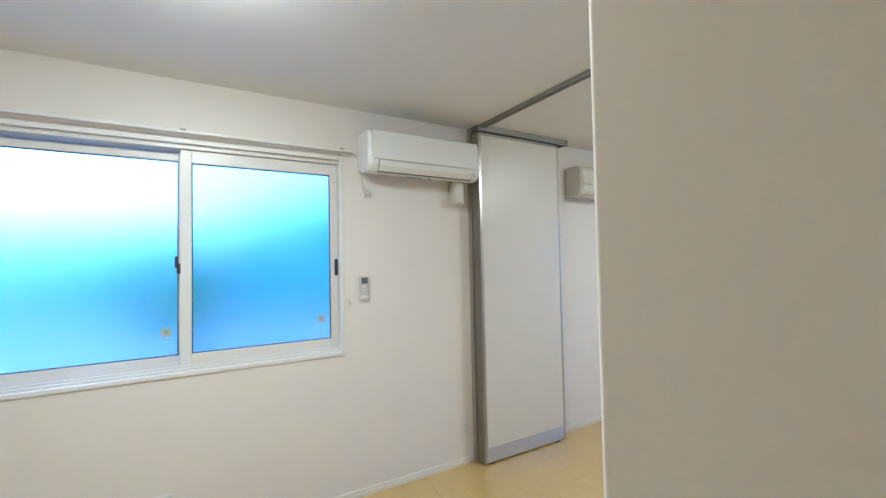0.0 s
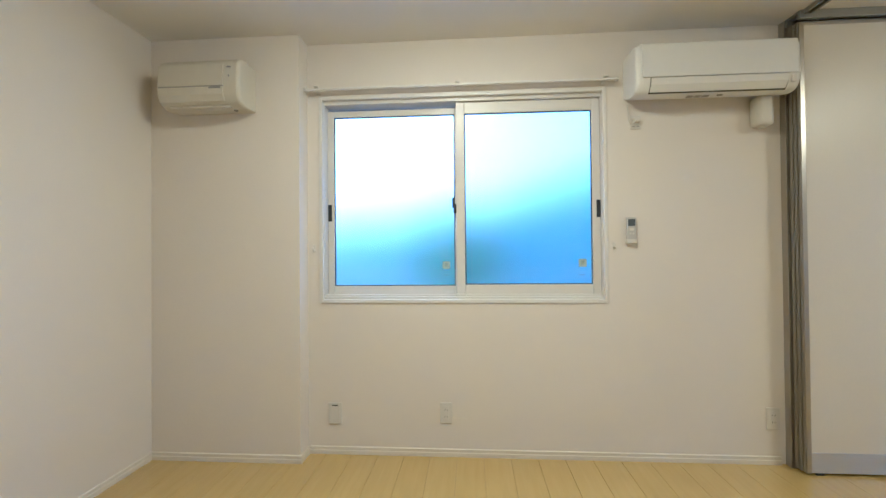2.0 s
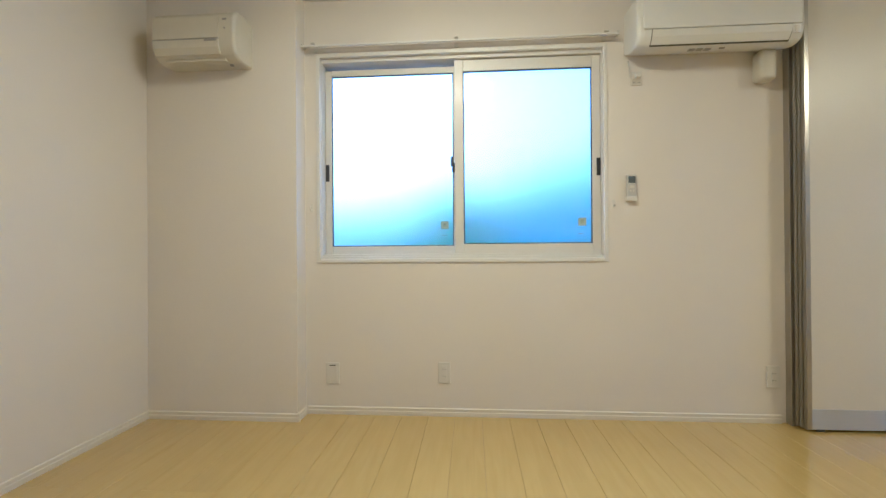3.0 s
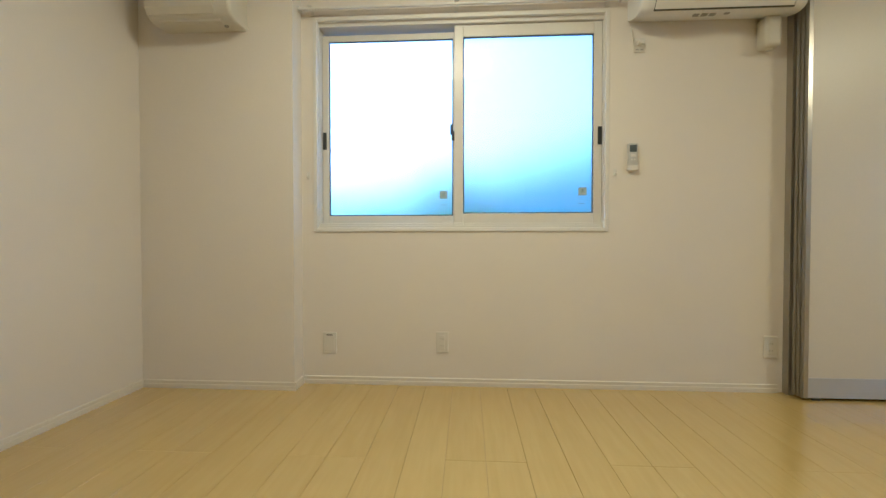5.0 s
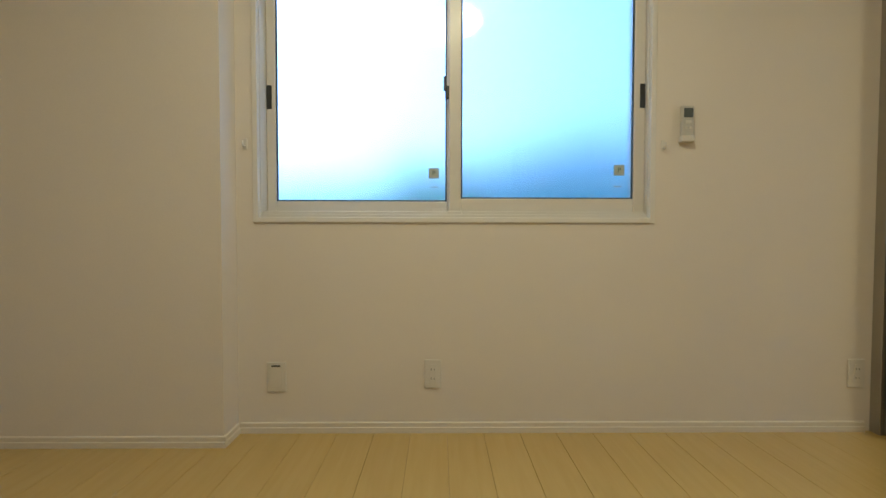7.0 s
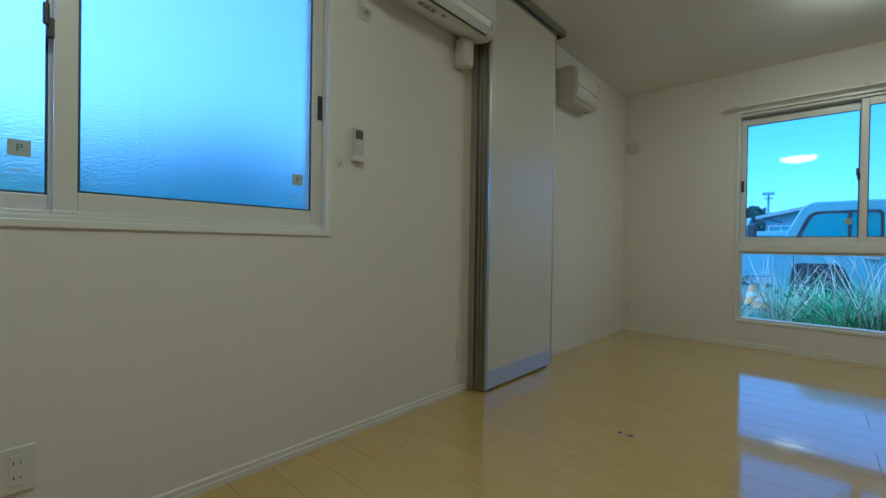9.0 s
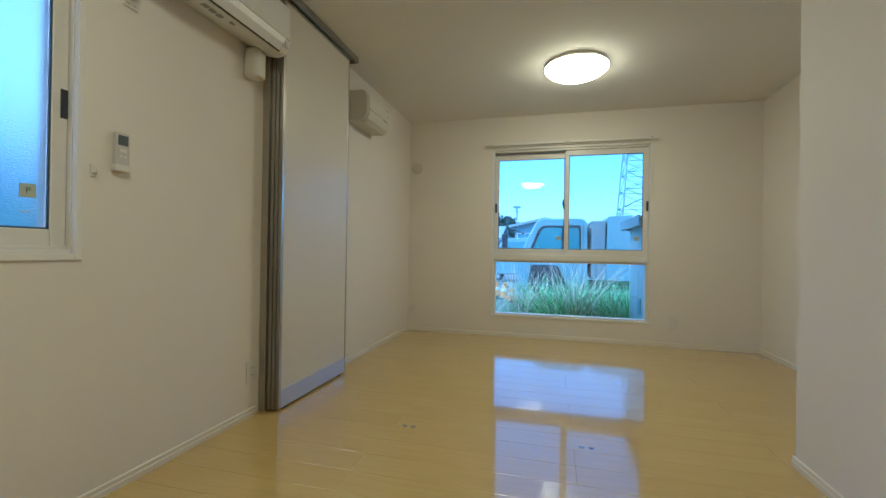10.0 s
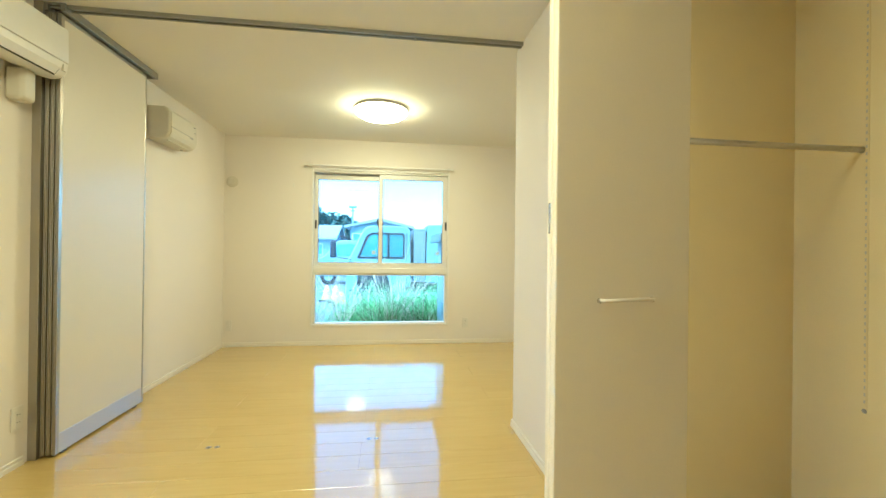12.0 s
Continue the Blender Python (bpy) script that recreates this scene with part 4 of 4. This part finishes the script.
# lamp post and antenna mast
lp = thing("street_lamp", pose(40, 1.45, GROUND), "slim street lamp post beyond the houses", "street lamp")
part("pole", tube([(0, 0, 0), (0, 0, 5.3)], 0.07, 8), STEEL, lp)
part("lamp_head", boxes(((-0.2, -0.35, 5.3), (0.2, 0.35, 5.5)), ((-0.15, -0.25, 5.0), (0.15, 0.25, 5.08)), bevel=0.03), STEEL, lp)
an = thing("antenna_mast", pose(46, -8.2, GROUND), "roof television antenna mast", "antenna")
part("mast", tube([(0, 0, 0), (0, 0, 5.4)], 0.05, 6), STEEL, an)
part("aerial", boxes(((-0.02, -0.7, 5.2), (0.02, 0.7, 5.26)), ((-0.02, -0.5, 4.9), (0.02, 0.5, 4.95)), ((-0.02, -0.35, 4.6), (0.02, 0.35, 4.65))), STEEL, an)


def pylon():
    """Lattice transmission tower."""
    t = thing("transmission_tower", pose(120, -24.5, GROUND), "tall steel lattice transmission tower", "tower")
    h, w0, w1, levels = 58.0, 6.0, 1.9, 13

    def bar(bm, a, b, r):
        one = tube([a, b], r, 4)
        me = bpy.data.meshes.new("tmp")
        one.to_mesh(me)
        one.free()
        bm.from_mesh(me)
        bpy.data.meshes.remove(me)

    def corner(i, k):
        s = k / levels
        w = w0 + (w1 - w0) * s ** 0.85
        return ((1, 1), (1, -1), (-1, -1), (-1, 1))[i][0] * w, ((1, 1), (1, -1), (-1, -1), (-1, 1))[i][1] * w, h * s
    for i in range(4):
        leg = bmesh.new()
        bar(leg, corner(i, 0), corner(i, levels), 0.17)
        part("leg", leg, STEEL, t)
    for i in range(4):
        br = bmesh.new()
        for k in range(levels):
            j = (i + 1) % 4
            bar(br, corner(i, k), corner(j, k + 1), 0.09)
            bar(br, corner(j, k), corner(i, k + 1), 0.09)
            bar(br, corner(i, k + 1), corner(j, k + 1), 0.08)
        part("bracing", br, STEEL, t)
    for z in (44, 50, 56):
        part("cross_arm", tube([(0, -8, z), (0, 8, z)], 0.2, 4), STEEL, t)
    return t


pylon()


def blades(count, region, lo, hi, width, seed, lean=0.5, tufts=40):
    """Grass: tufts of bent tapering blades with three segments."""
    rnd = random.Random(seed)
    clumps = [(rnd.uniform(region[0], region[1]), rnd.uniform(region[2], region[3]), rnd.uniform(0.55, 1.2)) for _ in range(tufts)]
    verts, faces = [], []
    for _ in range(count):
        cx, cy, size = clumps[rnd.randrange(len(clumps))]
        a = rnd.uniform(0, math.tau)
        r = abs(rnd.gauss(0, 0.13))
        x, y = cx + r * math.cos(a), cy + r * math.sin(a)
        h = rnd.uniform(lo, hi) * size
        a += rnd.gauss(0, 0.7)
        bend = rnd.uniform(0.15, 1.0) * lean * h
        x = max(x, EAST + T + 0.12)
        d = Vector((math.cos(a), math.sin(a), 0))
        if x + d.x * bend < EAST + T + 0.10:      # blades lean away from the house wall
            d.x = abs(d.x)
        s = Vector((-d.y, d.x, 0)) * width * rnd.uniform(0.6, 1.3)
        base = len(verts)
        for k in range(4):
            f = k / 3
            p = Vector((x, y, GROUND)) + d * bend * f * f + Vector((0, 0, h * (f - 0.18 * f * f * lean)))
            wv = s * (1 - f * 0.93)
            verts += [p - wv, p + wv]
        for k in range(3):
            q = base + 2 * k
            faces.append((q, q + 1, q + 3, q + 2))
    me = bpy.data.meshes.new("grass")
    me.from_pydata([tuple(v) for v in verts], [], faces)
    return me


for nm, me, mat, lab in (("grass", blades(6200, (6.9, 9.2, -3.2, -1.2), 0.45, 1.15, 0.010, 3, 1.6, 46), GRASS_MAT, "tall green grass outside the window"),
                         ("dry_grass", blades(430, (7.0, 8.4, -2.4, -0.5), 1.0, 1.9, 0.0065, 8, 1.15, 11), STRAW, "dry pale grass stalks outside the window")):
    me.materials.append(mat)
    tagged(new(nm, me), lab, "grass", "", "stuff")

wire = thing("fence_wire", pose(8.9, -3.6, GROUND), "low sagging wire along the grass", "wire")
part("strand", tube([(0, 0.0, 0.66), (0, 1.2, 0.70), (0, 2.4, 0.76), (0, 4.2, 0.86)], 0.006, 6), STEEL, wire)
for y in (0.0, 4.2):
    part("post", tube([(0, y, 0), (0, y, 0.9)], 0.015, 8), STEEL, wire)

# north side: fence, neighbour's wall and shrub seen through the frosted glass
nf = thing("yard_fence", pose(-14, 18.0, GROUND), "blue-grey sheet fence across the far yard", "fence")
part("sheet", boxes(((0, 0, 0), (15.9, 0.05, 3.75))), SIDING_BLUE, nf)
for k in range(7):
    part("post", boxes(((k * 2.5, 0.05, 0), (k * 2.5 + 0.06, 0.11, 3.8))), STEEL, nf)
nf = thing("yard_fence", pose(12.8, 14.5, GROUND), "blue-grey sheet fence beside the neighbouring house", "fence")
part("sheet", boxes(((0, 0, 0), (13.0, 0.05, 3.3))), SIDING_BLUE, nf)
for k in range(6):
    part("post", boxes(((k * 2.5, 0.05, 0), (k * 2.5 + 0.06, 0.11, 3.35))), STEEL, nf)
house("house", pose(2.2, 13.5, GROUND), 10.0, 6, 3.3, 1.3, "blue-grey neighbouring house close to the frosted window", SIDING_BLUE, "y", 0)
sh = thing("shrub", pose(1.45, 6.0, GROUND), "dense green shrub outside the frosted window", "shrub")
part("stems", tube([(0, 0, 0), (0.05, 0.03, 0.5), (0.0, 0.0, 1.6)], 0.04, 8), BARK, sh)
part("crown", crown_mesh(3400, 1.35, 0.8, 1.30, (0, 0, 1.60), 0.10, 21), surface("shrub_leaves", (0.06, 0.44, 0.07), 0.6, vary=0.3, grain=4), sh)

# ---- floor strips ----
floor = structure("floor", boxes(((-T, SOUTH - T, -0.10), (EAST + T, T, -0.012))), SUBFLOOR, "glossy pale maple strip floor", "floor")
STRIP, LENGTH, GAP = 0.1515, 1.818, 0.0005
shared = {}


def strip(x_lo, x_hi, y_lo, y_hi):
    w, d = round(x_hi - x_lo, 4), round(y_hi - y_lo, 4)
    if (w, d) not in shared:
        bm = bmesh.new()
        box_into(bm, (GAP, GAP, -0.012), (w - GAP, d - GAP, 0))
        top = [e for e in bm.edges if all(v.co.z > -0.001 for v in e.verts)]
        bmesh.ops.bevel(bm, geom=top, offset=0.0006, segments=1, affect="EDGES")
        me = bpy.data.meshes.new("floor_strip")
        bm.to_mesh(me)
        bm.free()
        me.materials.append(MAPLE)
        shared[(w, d)] = me
    ob = new("floor_strip", shared[(w, d)])
    ob.parent = floor
    ob.location = (x_lo, y_lo, 0)


k = -8
while True:
    xa = 1.137 + k * STRIP
    if xa >= EAST:
        break
    xb = min(xa + STRIP, EAST)
    xa = max(xa, 0.0)
    if xb - xa > 0.01:
        y = -0.80 + (LENGTH / 2 if (k // 2) % 2 else 0) + LENGTH
        while y > SOUTH:
            hi, lo = min(y, 0.0), max(y - LENGTH, SOUTH)
            if hi - lo > 0.01:
                strip(xa, xb, lo, hi)
            y -= LENGTH
    k += 1
